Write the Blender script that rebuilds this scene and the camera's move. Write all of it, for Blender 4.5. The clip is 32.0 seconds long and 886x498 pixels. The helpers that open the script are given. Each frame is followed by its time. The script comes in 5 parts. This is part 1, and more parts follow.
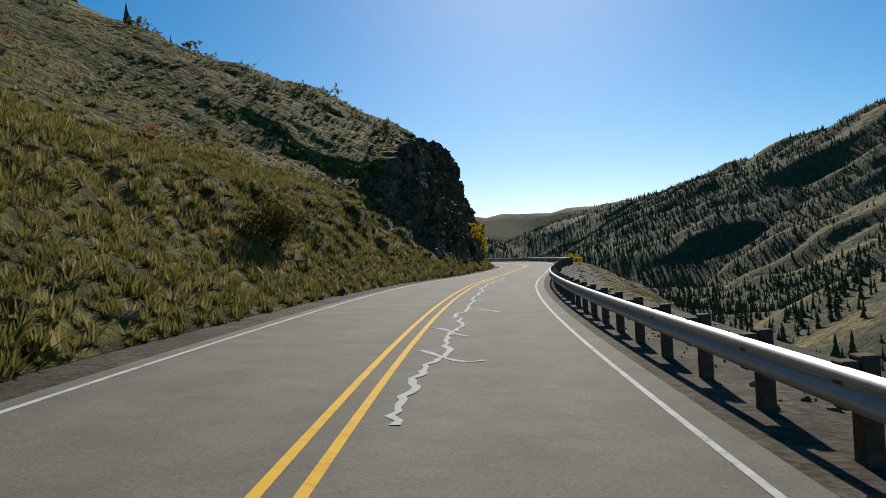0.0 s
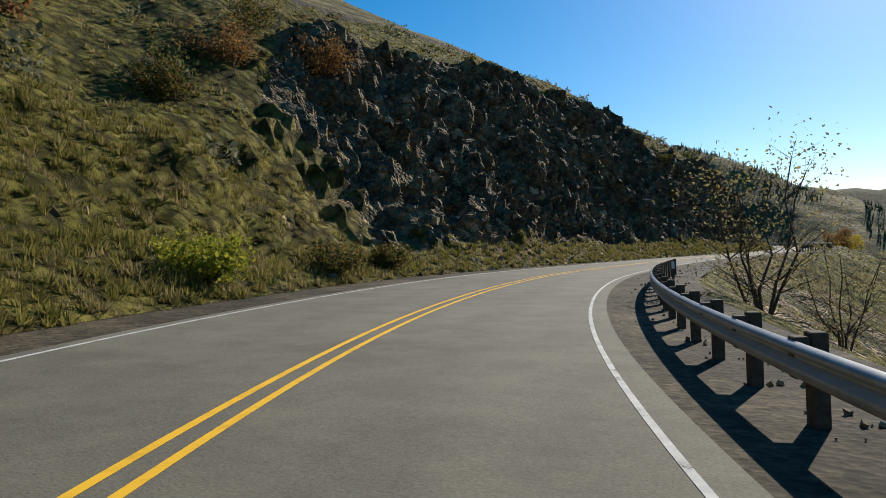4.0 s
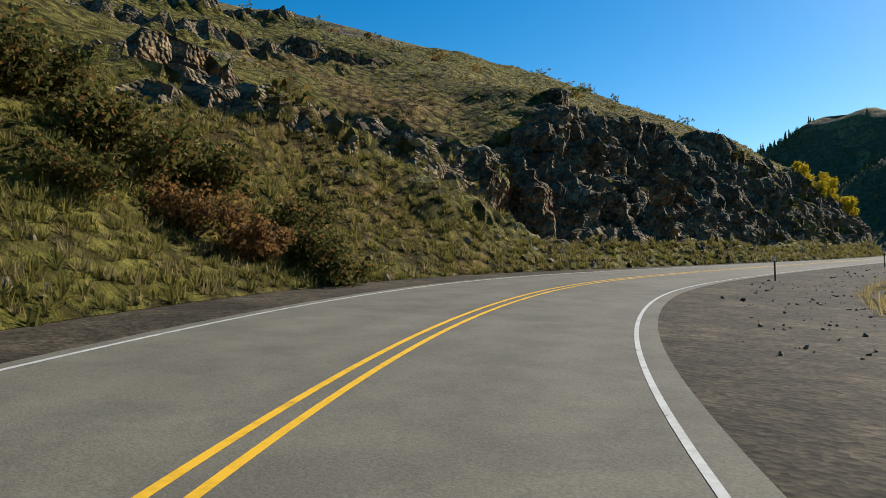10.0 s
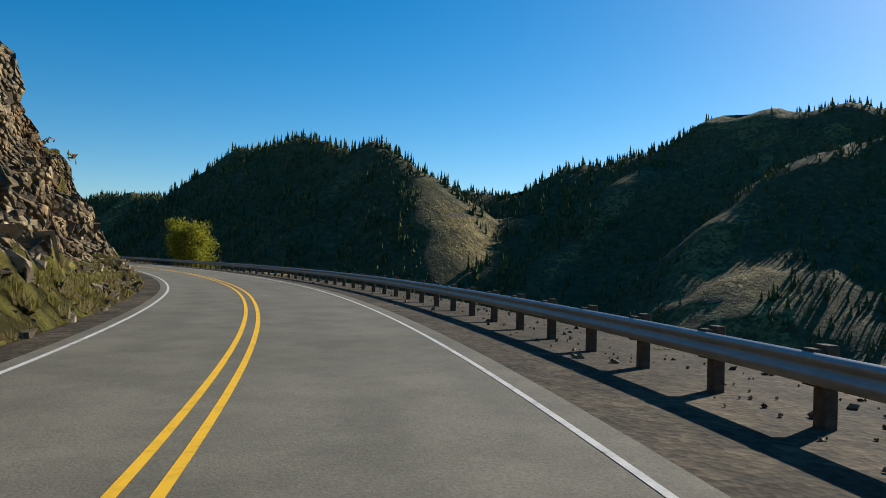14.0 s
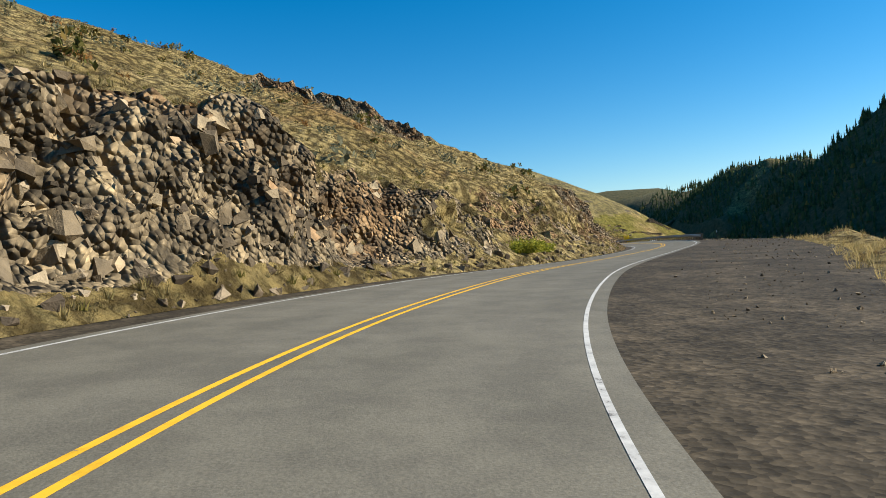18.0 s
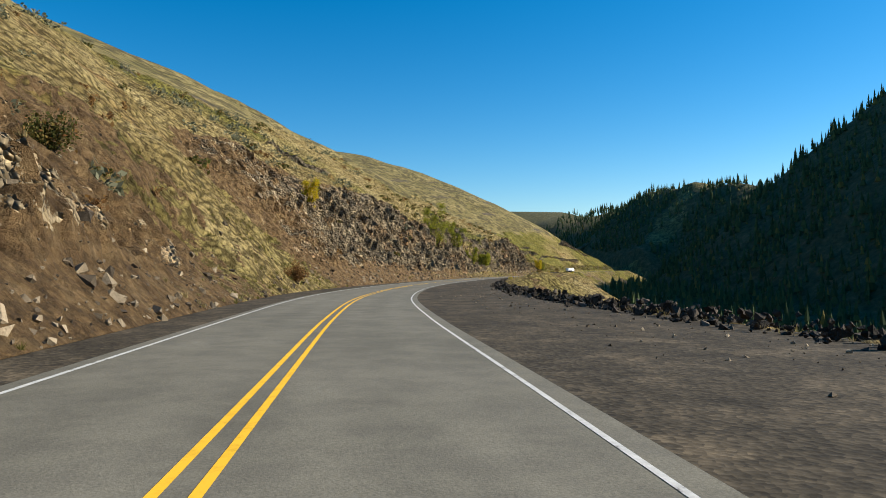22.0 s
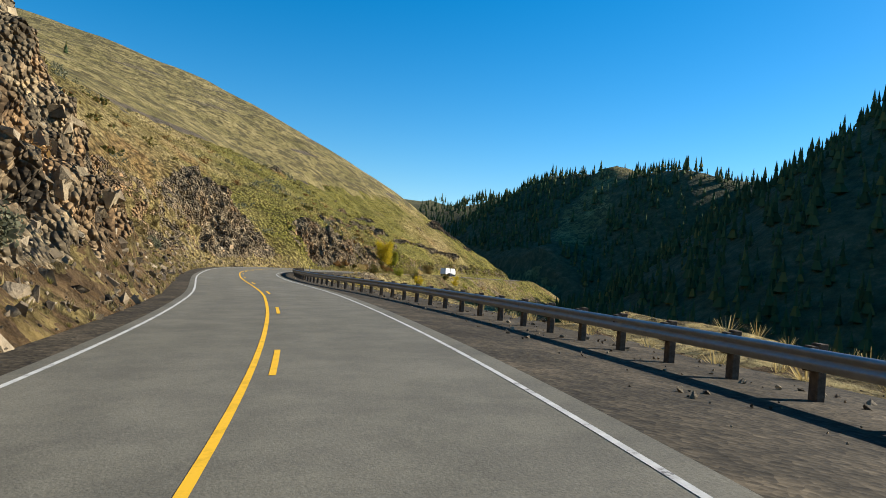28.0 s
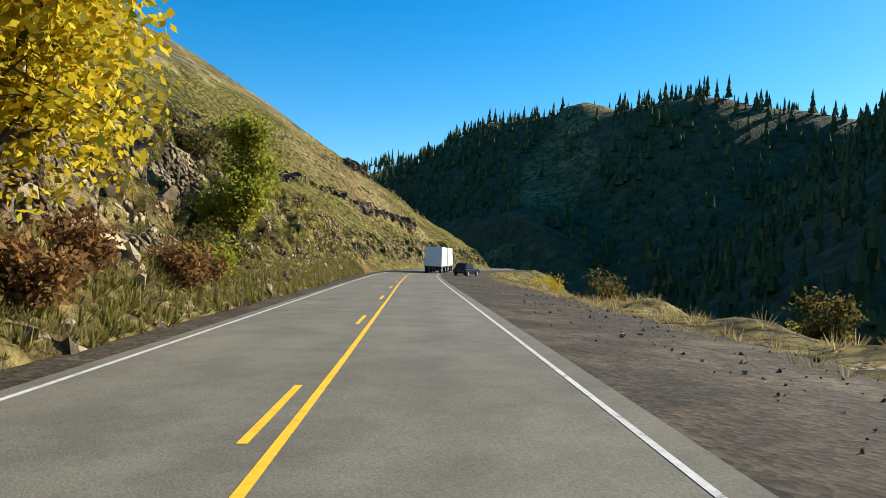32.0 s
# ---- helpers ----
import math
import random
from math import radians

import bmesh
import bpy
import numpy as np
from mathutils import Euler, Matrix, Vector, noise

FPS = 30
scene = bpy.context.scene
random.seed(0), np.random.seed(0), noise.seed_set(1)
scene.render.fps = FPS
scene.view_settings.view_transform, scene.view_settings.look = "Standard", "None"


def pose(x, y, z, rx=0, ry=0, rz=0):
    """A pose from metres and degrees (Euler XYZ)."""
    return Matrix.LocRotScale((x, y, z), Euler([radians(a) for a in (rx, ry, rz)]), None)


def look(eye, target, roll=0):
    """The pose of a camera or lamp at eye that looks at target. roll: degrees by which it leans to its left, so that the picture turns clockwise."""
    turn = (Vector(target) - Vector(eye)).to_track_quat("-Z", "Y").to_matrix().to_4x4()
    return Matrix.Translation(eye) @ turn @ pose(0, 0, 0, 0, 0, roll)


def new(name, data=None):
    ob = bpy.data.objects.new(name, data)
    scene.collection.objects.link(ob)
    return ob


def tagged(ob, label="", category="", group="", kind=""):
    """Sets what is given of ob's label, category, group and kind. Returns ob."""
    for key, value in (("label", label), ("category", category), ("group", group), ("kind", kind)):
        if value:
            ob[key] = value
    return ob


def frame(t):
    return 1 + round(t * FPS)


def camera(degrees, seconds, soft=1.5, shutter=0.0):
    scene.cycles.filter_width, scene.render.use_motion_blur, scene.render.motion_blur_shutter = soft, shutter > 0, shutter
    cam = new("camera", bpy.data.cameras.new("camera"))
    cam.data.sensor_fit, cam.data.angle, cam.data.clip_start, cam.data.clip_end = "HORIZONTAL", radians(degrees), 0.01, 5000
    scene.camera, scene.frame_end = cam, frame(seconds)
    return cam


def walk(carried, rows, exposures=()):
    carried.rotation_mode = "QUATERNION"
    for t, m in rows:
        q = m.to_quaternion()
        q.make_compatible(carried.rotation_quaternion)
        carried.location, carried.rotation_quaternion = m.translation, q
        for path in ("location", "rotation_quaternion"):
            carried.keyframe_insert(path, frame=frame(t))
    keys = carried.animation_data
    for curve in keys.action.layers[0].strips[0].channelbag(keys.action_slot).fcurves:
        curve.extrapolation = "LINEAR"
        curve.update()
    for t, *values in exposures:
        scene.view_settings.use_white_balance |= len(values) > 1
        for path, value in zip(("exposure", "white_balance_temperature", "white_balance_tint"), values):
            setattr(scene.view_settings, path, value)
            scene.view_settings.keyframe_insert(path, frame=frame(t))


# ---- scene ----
# One metre of the real road is S here, so that the quick drive keeps a lawful pace.
S = 0.52
EYE = 1.62
GRADE = [(-3, 0.0), (2.6, 0.0), (4.2, 1.2), (8.6, 1.2), (10.4, 3.2), (16.6, 3.2), (18.3, 5.2), (21, 5.2), (32, -2.6), (45, -10)]  # height of the road by time
cam = camera(63.4, 32.0, soft=0.9)
PATH = [  # seconds, x, y, yaw, pitch, lean
    (0, 3.30, 0.00, 2.95, 0.73, -2.84),
    (0.5, 3.85, 35.22, -3.25, 0.73, -2.37),
    (1, 7.68, 70.38, -7.57, 0.72, 1.39),
    (1.5, 11.14, 105.67, -6.85, 1.02, 1.97),
    (2, 9.66, 141.35, 0.89, 1.39, 2.75),
    (2.5, 1.27, 177.10, 12.70, 1.15, 2.45),
    (3, -15.51, 209.42, 25.85, 1.05, 2.06),
    (3.5, -37.65, 238.58, 34.93, 0.49, 0.20),
    (4, -57.90, 267.32, 29.70, 0.27, -1.90),
    (4.5, -68.85, 298.96, 12.20, 0.46, -2.14),
    (5, -71.08, 332.71, 0.28, 0.65, -0.93),
    (5.5, -68.61, 366.35, -5.37, 0.73, 0.04),
    (6, -65.82, 399.72, -5.07, 0.76, 1.01),
    (6.5, -66.50, 432.83, -0.13, 0.76, 2.25),
    (7, -72.06, 464.77, 7.18, 1.12, 3.33),
    (7.5, -83.50, 494.06, 20.21, 0.41, 3.29),
    (8, -100.44, 518.88, 31.26, 1.33, 3.75),
    (8.5, -121.69, 540.02, 43.12, 0.51, 3.05),
    (9, -145.38, 556.24, 51.19, 0.40, 0.83),
    (9.5, -166.97, 569.82, 52.94, 0.54, -0.43),
    (10, -185.64, 585.34, 46.15, 0.90, -1.74),
    (10.5, -198.26, 604.76, 25.79, 0.44, -4.00),
    (11, -202.72, 623.80, 8.67, -0.01, -2.89),
    (11.5, -204.43, 649.78, 2.34, 0.10, -1.32),
    (12, -206.10, 676.49, 2.28, 0.46, 0.01),
    (12.5, -210.24, 704.21, 5.36, 1.02, 0.48),
    (13, -219.12, 732.30, 15.65, 1.12, 2.80),
    (13.5, -233.65, 759.03, 26.51, 1.07, 2.88),
    (14, -253.10, 782.40, 38.76, 0.92, 1.74),
    (14.5, -276.30, 800.87, 50.79, 0.85, 1.04),
    (15, -301.74, 814.32, 61.02, 0.81, 0.61),
    (15.5, -327.95, 823.78, 67.93, 0.78, 0.32),
    (16, -353.53, 830.83, 70.04, 1.38, 0.44),
    (16.5, -378.81, 834.23, 81.90, 1.01, 1.93),
    (17, -403.39, 831.70, 95.37, 0.59, 1.36),
    (17.5, -428.43, 826.50, 97.84, 0.59, -2.16),
    (18, -452.92, 825.90, 84.83, 0.20, -4.51),
    (18.5, -478.81, 832.96, 68.89, 0.36, -2.18),
    (19, -502.58, 844.74, 62.24, 0.49, 1.81),
    (19.5, -527.17, 857.27, 62.52, 0.97, 2.87),
    (20, -553.23, 867.58, 65.82, 0.96, 3.19),
    (20.5, -581.80, 875.19, 71.14, 0.87, 3.23),
    (21, -612.57, 880.19, 75.87, 0.50, 1.31),
    (21.5, -641.39, 883.82, 76.44, 1.11, -0.96),
    (22, -669.98, 887.67, 76.65, 1.23, -1.14),
    (22.5, -697.28, 891.47, 76.64, 1.37, -1.09),
    (23, -723.37, 895.96, 76.10, 1.23, -1.39),
    (23.5, -751.08, 903.09, 74.28, 1.16, -1.43),
    (24, -780.09, 913.06, 71.13, 0.93, -1.46),
    (24.5, -808.97, 924.75, 69.24, 0.85, -1.47),
    (25, -836.94, 936.54, 66.88, 0.90, -1.35),
    (25.5, -864.29, 949.46, 64.41, 0.83, -0.99),
    (26, -891.55, 962.94, 61.62, 0.84, -0.16),
    (26.5, -918.90, 976.52, 58.53, 0.90, 0.64),
    (27, -945.98, 990.75, 56.32, 1.02, 1.59),
    (27.5, -972.93, 1005.35, 57.33, 1.30, 2.95),
    (28, -1001.27, 1017.12, 65.11, 1.22, 4.58),
    (28.5, -1032.10, 1024.10, 73.63, 0.73, 3.74),
    (29, -1061.67, 1028.55, 75.35, 0.48, 0.36),
    (29.5, -1088.59, 1034.08, 73.18, 0.55, -0.89),
    (30, -1115.35, 1042.62, 70.78, 0.66, -0.96),
    (30.5, -1143.68, 1055.80, 64.86, 0.34, -1.16),
    (31, -1171.69, 1072.23, 60.00, 0.10, -0.04),
    (31.5, -1197.10, 1088.55, 57.42, 0.25, 0.99),
    (32, -1220.81, 1103.63, 55.94, 0.47, 2.50),
]
rows = []
for t, x, y, yaw, pitch, lean in PATH:
    a, p = radians(yaw), radians(pitch)
    ahead = Vector((-math.sin(a) * math.cos(p), math.cos(a) * math.cos(p), math.sin(p)))
    eye = Vector((x, y, EYE + float(np.interp(t, *zip(*GRADE))))) * S
    rows.append((t, look(eye, eye + ahead, lean)))
walk(cam, rows, [(0, 0.0), (2.5, 0.05), (3.1, -0.1), (4, 0.3), (7, 0.0), (8, -0.1), (9, 0.4), (10, 0.45), (11, 0.1), (12, 0.0), (13, 0.1), (16, 0.7), (19, 0.75), (25, 0.7), (28, 0.8), (30, 0.8), (32, 0.98)])

# ---- light ----
SUN_EL, SUN_YAW = 29.0, -5.0
world = bpy.data.worlds.new("sky")
scene.world = world
world.use_nodes = True
sky = world.node_tree.nodes.new("ShaderNodeTexSky")
sky.sky_type, sky.sun_disc = "NISHITA", False
sky.sun_elevation, sky.sun_rotation = radians(SUN_EL), radians(-SUN_YAW)
sky.altitude, sky.air_density, sky.dust_density, sky.ozone_density = 900, 1.0, 0.5, 3.5
world.node_tree.nodes["Background"].inputs[1].default_value = 0.11
deep = world.node_tree.nodes.new("ShaderNodeHueSaturation")
deep.inputs["Hue"].default_value = 0.494
deep.inputs["Saturation"].default_value, deep.inputs["Value"].default_value = 1.42, 0.84
world.node_tree.links.new(sky.outputs[0], deep.inputs["Color"])
world.node_tree.links.new(deep.outputs[0], world.node_tree.nodes["Background"].inputs[0])
sun = new("sun", bpy.data.lights.new("sun", "SUN"))
sun.data.energy, sun.data.angle, sun.data.color = 5.0, radians(0.5), (1.0, 0.93, 0.82)
e, a = radians(SUN_EL), radians(SUN_YAW)
sun.matrix_basis = look((0, 0, 0), (math.sin(a) * math.cos(e), -math.cos(a) * math.cos(e), -math.sin(e)))

# ---- materials ----
def mat(name, rough=0.9, metal=0.0):
    m = bpy.data.materials.new(name)
    m.use_nodes = True
    b = m.node_tree.nodes["Principled BSDF"]
    if rough >= 0.9 and metal == 0:
        b.inputs["Specular IOR Level"].default_value = 0.12
    b.inputs["Roughness"].default_value, b.inputs["Metallic"].default_value = rough, metal
    return m


class Graph:
    """Short hand for a material's nodes."""

    def __init__(self, m):
        self.t = m.node_tree
        self.b = self.t.nodes["Principled BSDF"]
        self.co = self.t.nodes.new("ShaderNodeTexCoord").outputs["Object"]

    def link(self, a, b):
        self.t.links.new(a, b)

    def noise(self, scale, detail=4, rough=0.6, stretch=None):
        n = self.t.nodes.new("ShaderNodeTexNoise")
        n.inputs["Scale"].default_value, n.inputs["Detail"].default_value, n.inputs["Roughness"].default_value = scale, detail, rough
        co = self.co
        if stretch:
            mp = self.t.nodes.new("ShaderNodeMapping")
            mp.inputs["Scale"].default_value = stretch
            self.link(co, mp.inputs[0])
            co = mp.outputs[0]
        self.link(co, n.inputs["Vector"])
        return n.outputs["Fac"]

    def voronoi(self, scale, feature="F1"):
        n = self.t.nodes.new("ShaderNodeTexVoronoi")
        n.inputs["Scale"].default_value, n.feature = scale, feature
        self.link(self.co, n.inputs["Vector"])
        return n

    def ramp(self, fac, stops):
        r = self.t.nodes.new("ShaderNodeValToRGB")
        while len(r.color_ramp.elements) < len(stops):
            r.color_ramp.elements.new(0.5)
        for el, (p, c) in zip(r.color_ramp.elements, stops):
            el.position, el.color = p, (*c, 1)
        self.link(fac, r.inputs[0])
        return r.outputs[0]

    def mix(self, fac, a, b, kind="MIX"):
        n = self.t.nodes.new("ShaderNodeMix")
        n.data_type, n.blend_type = "RGBA", kind
        for k, v in ((0, fac), (6, a), (7, b)):
            if hasattr(v, "links"):
                self.link(v, n.inputs[k])
            else:
                n.inputs[k].default_value = v if k == 0 else (*v, 1)
        return n.outputs[2]

    def math(self, op, a, b=0.0, c=0.0):
        n = self.t.nodes.new("ShaderNodeMath")
        n.operation = op
        for k, v in enumerate((a, b, c)):
            if hasattr(v, "links"):
                self.link(v, n.inputs[k])
            else:
                n.inputs[k].default_value = v
        return n.outputs[0]

    def attr(self, name):
        n = self.t.nodes.new("ShaderNodeAttribute")
        n.attribute_name = name
        return n.outputs["Fac"]

    def random(self):
        return self.t.nodes.new("ShaderNodeObjectInfo").outputs["Random"]

    def island(self):
        return self.t.nodes.new("ShaderNodeNewGeometry").outputs["Random Per Island"]

    def bump(self, height, strength=0.5, distance=0.1):
        n = self.t.nodes.new("ShaderNodeBump")
        n.inputs["Strength"].default_value, n.inputs["Distance"].default_value = strength, distance
        self.link(height, n.inputs["Height"])
        self.link(n.outputs[0], self.b.inputs["Normal"])

    def colour(self, c):
        self.link(c, self.b.inputs["Base Color"])


def make_ground():
    m = mat("hillside", 0.95)
    g = Graph(m)
    big, mid, fine = g.noise(0.014, 4), g.noise(0.11, 5), g.noise(2.4, 6, 0.75)
    dry = g.ramp(mid, [(0.34, (0.235, 0.172, 0.062)), (0.5, (0.36, 0.272, 0.108)), (0.66, (0.46, 0.36, 0.16))])
    olive = g.ramp(mid, [(0.34, (0.125, 0.116, 0.022)), (0.52, (0.215, 0.19, 0.04)), (0.68, (0.31, 0.26, 0.065))])
    green = g.math("ADD", big, g.math("MULTIPLY", g.math("SUBTRACT", 0.5, g.attr("dry")), 0.45))
    grass = g.mix(g.ramp(green, [(0.42, (0, 0, 0)), (0.58, (1, 1, 1))]), dry, olive)
    grass = g.mix(g.ramp(g.noise(0.035, 4, 0.65), [(0.58, (0, 0, 0)), (0.68, (0.7, 0.7, 0.7))]), grass, (0.36, 0.21, 0.08))
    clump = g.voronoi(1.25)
    # clump middles lightened, gaps darkened: litter plus shade painted into the grass colour
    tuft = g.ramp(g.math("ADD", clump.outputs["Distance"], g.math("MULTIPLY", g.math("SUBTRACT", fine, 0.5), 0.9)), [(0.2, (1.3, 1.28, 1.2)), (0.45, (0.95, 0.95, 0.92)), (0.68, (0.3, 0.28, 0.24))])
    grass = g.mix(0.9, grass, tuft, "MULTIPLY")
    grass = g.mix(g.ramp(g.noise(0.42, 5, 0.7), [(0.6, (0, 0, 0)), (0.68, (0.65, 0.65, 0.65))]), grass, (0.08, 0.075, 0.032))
    block = g.voronoi(1.1)
    chip = g.voronoi(3.6)
    stone = g.ramp(g.noise(0.7, 6, 0.72), [(0.3, (0.045, 0.037, 0.027)), (0.47, (0.175, 0.142, 0.094)), (0.6, (0.35, 0.28, 0.175)), (0.75, (0.47, 0.38, 0.23))])
    stone = g.mix(0.75, stone, g.ramp(block.outputs["Color"], [(0.1, (0.45, 0.45, 0.45)), (0.9, (1.45, 1.38, 1.25))]), "MULTIPLY")
    stone = g.mix(0.6, stone, g.ramp(chip.outputs["Color"], [(0.1, (0.5, 0.5, 0.5)), (0.9, (1.35, 1.3, 1.2))]), "MULTIPLY")
    rust = g.ramp(g.noise(0.1, 3), [(0.5, (1, 1, 1)), (0.64, (1.25, 0.78, 0.42))])
    stone = g.mix(0.45, stone, rust, "MULTIPLY")
    earth = g.ramp(g.noise(0.9, 6, 0.72), [(0.3, (0.075, 0.046, 0.022)), (0.5, (0.185, 0.117, 0.053)), (0.7, (0.31, 0.21, 0.1))])
    earth = g.mix(0.65, earth, g.ramp(chip.outputs["Color"], [(0.1, (0.55, 0.55, 0.55)), (0.9, (1.3, 1.25, 1.2))]), "MULTIPLY")
    rock = g.math("GREATER_THAN", g.math("ADD", g.attr("rock"), g.math("MULTIPLY", g.math("SUBTRACT", g.noise(0.35, 6, 0.7), 0.5), 1.5)), 0.5)
    soil = g.math("GREATER_THAN", g.math("ADD", g.attr("soil"), g.math("MULTIPLY", g.math("SUBTRACT", g.noise(0.22, 6, 0.7), 0.5), 1.7)), 0.5)
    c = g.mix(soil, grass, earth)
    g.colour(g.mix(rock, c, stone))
    crack = g.math("MULTIPLY", g.math("ADD", block.outputs["Distance"], g.math("MULTIPLY", chip.outputs["Distance"], 0.6)), -1.4)
    h = g.mix(rock, g.math("SUBTRACT", fine, clump.outputs["Distance"]), crack)
    g.bump(h, 1.0, 0.45)
    return m


def make_far():
    m = mat("distant_slope", 0.95)
    g = Graph(m)
    mid, fine = g.noise(0.05, 6, 0.68), g.noise(0.45, 5, 0.75)
    grass = g.ramp(mid, [(0.35, (0.13, 0.112, 0.042)), (0.52, (0.235, 0.188, 0.076)), (0.68, (0.33, 0.26, 0.115))])
    grass = g.mix(0.8, grass, g.ramp(fine, [(0.4, (0.4, 0.4, 0.36)), (0.55, (1.1, 1.1, 1.05))]), "MULTIPLY")
    brush = g.math("ADD", g.voronoi(0.22).outputs["Distance"], g.math("MULTIPLY", g.math("SUBTRACT", g.noise(0.09, 4, 0.7), 0.5), 2.2))
    grass = g.mix(g.ramp(brush, [(0.34, (0.85, 0.85, 0.85)), (0.56, (0, 0, 0))]), grass, g.ramp(fine, [(0.35, (0.035, 0.036, 0.016)), (0.65, (0.11, 0.085, 0.04))]))
    ledge = g.ramp(g.noise(0.02, 5, 0.6, (0.5, 0.5, 9.0)), [(0.6, (0, 0, 0)), (0.63, (1, 1, 1))])
    grass = g.mix(ledge, grass, g.ramp(fine, [(0.35, (0.03, 0.026, 0.02)), (0.65, (0.15, 0.12, 0.085))]))
    wood = g.ramp(g.noise(0.16, 5, 0.75), [(0.35, (0.05, 0.054, 0.026)), (0.55, (0.1, 0.092, 0.044)), (0.72, (0.19, 0.14, 0.075))])
    f = g.math("GREATER_THAN", g.math("ADD", g.attr("wood"), g.math("SUBTRACT", mid, 0.5)), 0.5)
    g.colour(g.mix(f, grass, wood))
    g.bump(g.math("ADD", mid, g.math("MULTIPLY", fine, 0.25)), 0.8, 3.0)
    return m


def make_gravel():
    m = mat("gravel", 0.95)
    g = Graph(m)
    v = g.voronoi(11.0)
    base = g.ramp(g.noise(0.5, 6, 0.68), [(0.3, (0.032, 0.027, 0.019)), (0.52, (0.064, 0.053, 0.037)), (0.72, (0.125, 0.1, 0.067))])
    base = g.mix(0.8, base, g.ramp(g.noise(3.0, 5, 0.75), [(0.36, (0.5, 0.5, 0.48)), (0.6, (1.25, 1.22, 1.18))]), "MULTIPLY")
    g.colour(g.mix(0.7, base, g.ramp(v.outputs["Color"], [(0.1, (0.45, 0.45, 0.45)), (0.9, (1.55, 1.5, 1.4))]), "MULTIPLY"))
    g.bump(v.outputs["Distance"], 0.2, 0.03)
    return m


def make_asphalt():
    m = mat("asphalt", 0.9)
    m.node_tree.nodes["Principled BSDF"].inputs["Specular IOR Level"].default_value = 0.25
    g = Graph(m)
    base = g.ramp(g.noise(0.16, 5, 0.6), [(0.3, (0.132, 0.121, 0.09)), (0.7, (0.168, 0.154, 0.116))])
    speck = g.ramp(g.noise(28.0, 3, 0.7), [(0.35, (0.75, 0.75, 0.75)), (0.65, (1.2, 1.2, 1.2))])
    wear = g.ramp(g.noise(0.9, 6, 0.7, (1.0, 1.0, 1.0)), [(0.4, (0.82, 0.82, 0.82)), (0.6, (1.1, 1.1, 1.08))])
    base = g.mix(0.8, base, wear, "MULTIPLY")
    track = g.math("COSINE", g.math("MULTIPLY", g.math("SUBTRACT", g.attr("across"), 0.9), 2 * math.pi / 1.75))
    track = g.math("ADD", g.math("MULTIPLY", track, 0.16), g.noise(0.5, 5, 0.7))
    base = g.mix(0.4, base, g.ramp(track, [(0.3, (0.84, 0.84, 0.83)), (0.7, (1.14, 1.14, 1.13))]), "MULTIPLY")
    patch = g.ramp(g.noise(0.07, 2), [(0.6, (0, 0, 0)), (0.63, (1, 1, 1))])
    base = g.mix(patch, base, g.mix(1.0, base, (0.93, 0.93, 0.92), "MULTIPLY"))
    g.colour(g.mix(0.8, base, speck, "MULTIPLY"))
    g.bump(g.noise(40.0, 2), 0.25, 0.01)
    return m


def make_paint(name, c, worn):
    m = mat(name, 0.85)
    m.node_tree.nodes["Principled BSDF"].inputs["Specular IOR Level"].default_value = 0.15
    g = Graph(m)
    n = g.noise(3.0, 6, 0.75)
    g.colour(g.ramp(n, [(worn, (0.16, 0.152, 0.14)), (worn + 0.06, tuple(0.75 * v for v in c)), (worn + 0.25, c)]))
    return m


M_GROUND, M_FAR, M_GRAVEL, M_ASPHALT = make_ground(), make_far(), make_gravel(), make_asphalt()
M_FILLER = make_paint("crack_seal", (0.5, 0.49, 0.46), 0.25)
M_WHITE, M_YELLOW = make_paint("white_line", (0.58, 0.57, 0.52), 0.34), make_paint("yellow_line", (0.82, 0.46, 0.03), 0.27)


# ---- the road's line ----
def spline(pts, step):
    """Even points on a smooth curve through the given ones."""
    p = np.array(pts, float)
    p = np.vstack([2 * p[0] - p[1], p, 2 * p[-1] - p[-2]])
    u = np.linspace(0, 1, 24, endpoint=False)[:, None]
    out = []
    for k in range(1, len(p) - 2):
        a, b, c, d = p[k - 1 : k + 3]
        out.append(0.5 * (2 * b + (c - a) * u + (2 * a - 5 * b + 4 * c - d) * u**2 + (3 * b - a - 3 * c + d) * u**3))
    out = np.vstack(out + [p[-2:-1]])
    run = np.r_[0, np.cumsum(np.linalg.norm(np.diff(out, axis=0), axis=1))]
    s = np.arange(0, run[-1], step)
    return np.stack([np.interp(s, run, out[:, k]) for k in range(2)], -1), s, run


BACK, FORTH = 120.0, 380.0
a0 = radians(3.5)
drive = [(x, y) for t, x, y, *_ in PATH]
before = [(3.3 + math.sin(a0) * d, -d) for d in (120, 80, 40)]
after, hx, p = [], radians(58), Vector(drive[-1])
for k in range(22):
    hx += radians((0, 0, -1, -3, -4, -4, -3, 0, 5, 9, 10, 9, 8, 5, 0, 0, 0, 0, 0, 0, 0, 0)[k])
    p = p + Vector((-math.sin(hx), math.cos(hx))) * 30
    after.append(tuple(p))
STEP = 0.5  # metres between the points of the road's line
LINE, ST, _ = spline(before + drive + after, STEP)
TAN = np.gradient(LINE, axis=0)
TAN /= np.linalg.norm(TAN, axis=1)[:, None]
for _ in range(2):
    TAN = np.stack([np.convolve(np.pad(TAN[:, k], 12, "edge"), np.ones(25) / 25, "valid") for k in range(2)], -1)
TAN /= np.linalg.norm(TAN, axis=1)[:, None]
LEFT = np.stack([-TAN[:, 1], TAN[:, 0]], -1)
N = len(LINE)
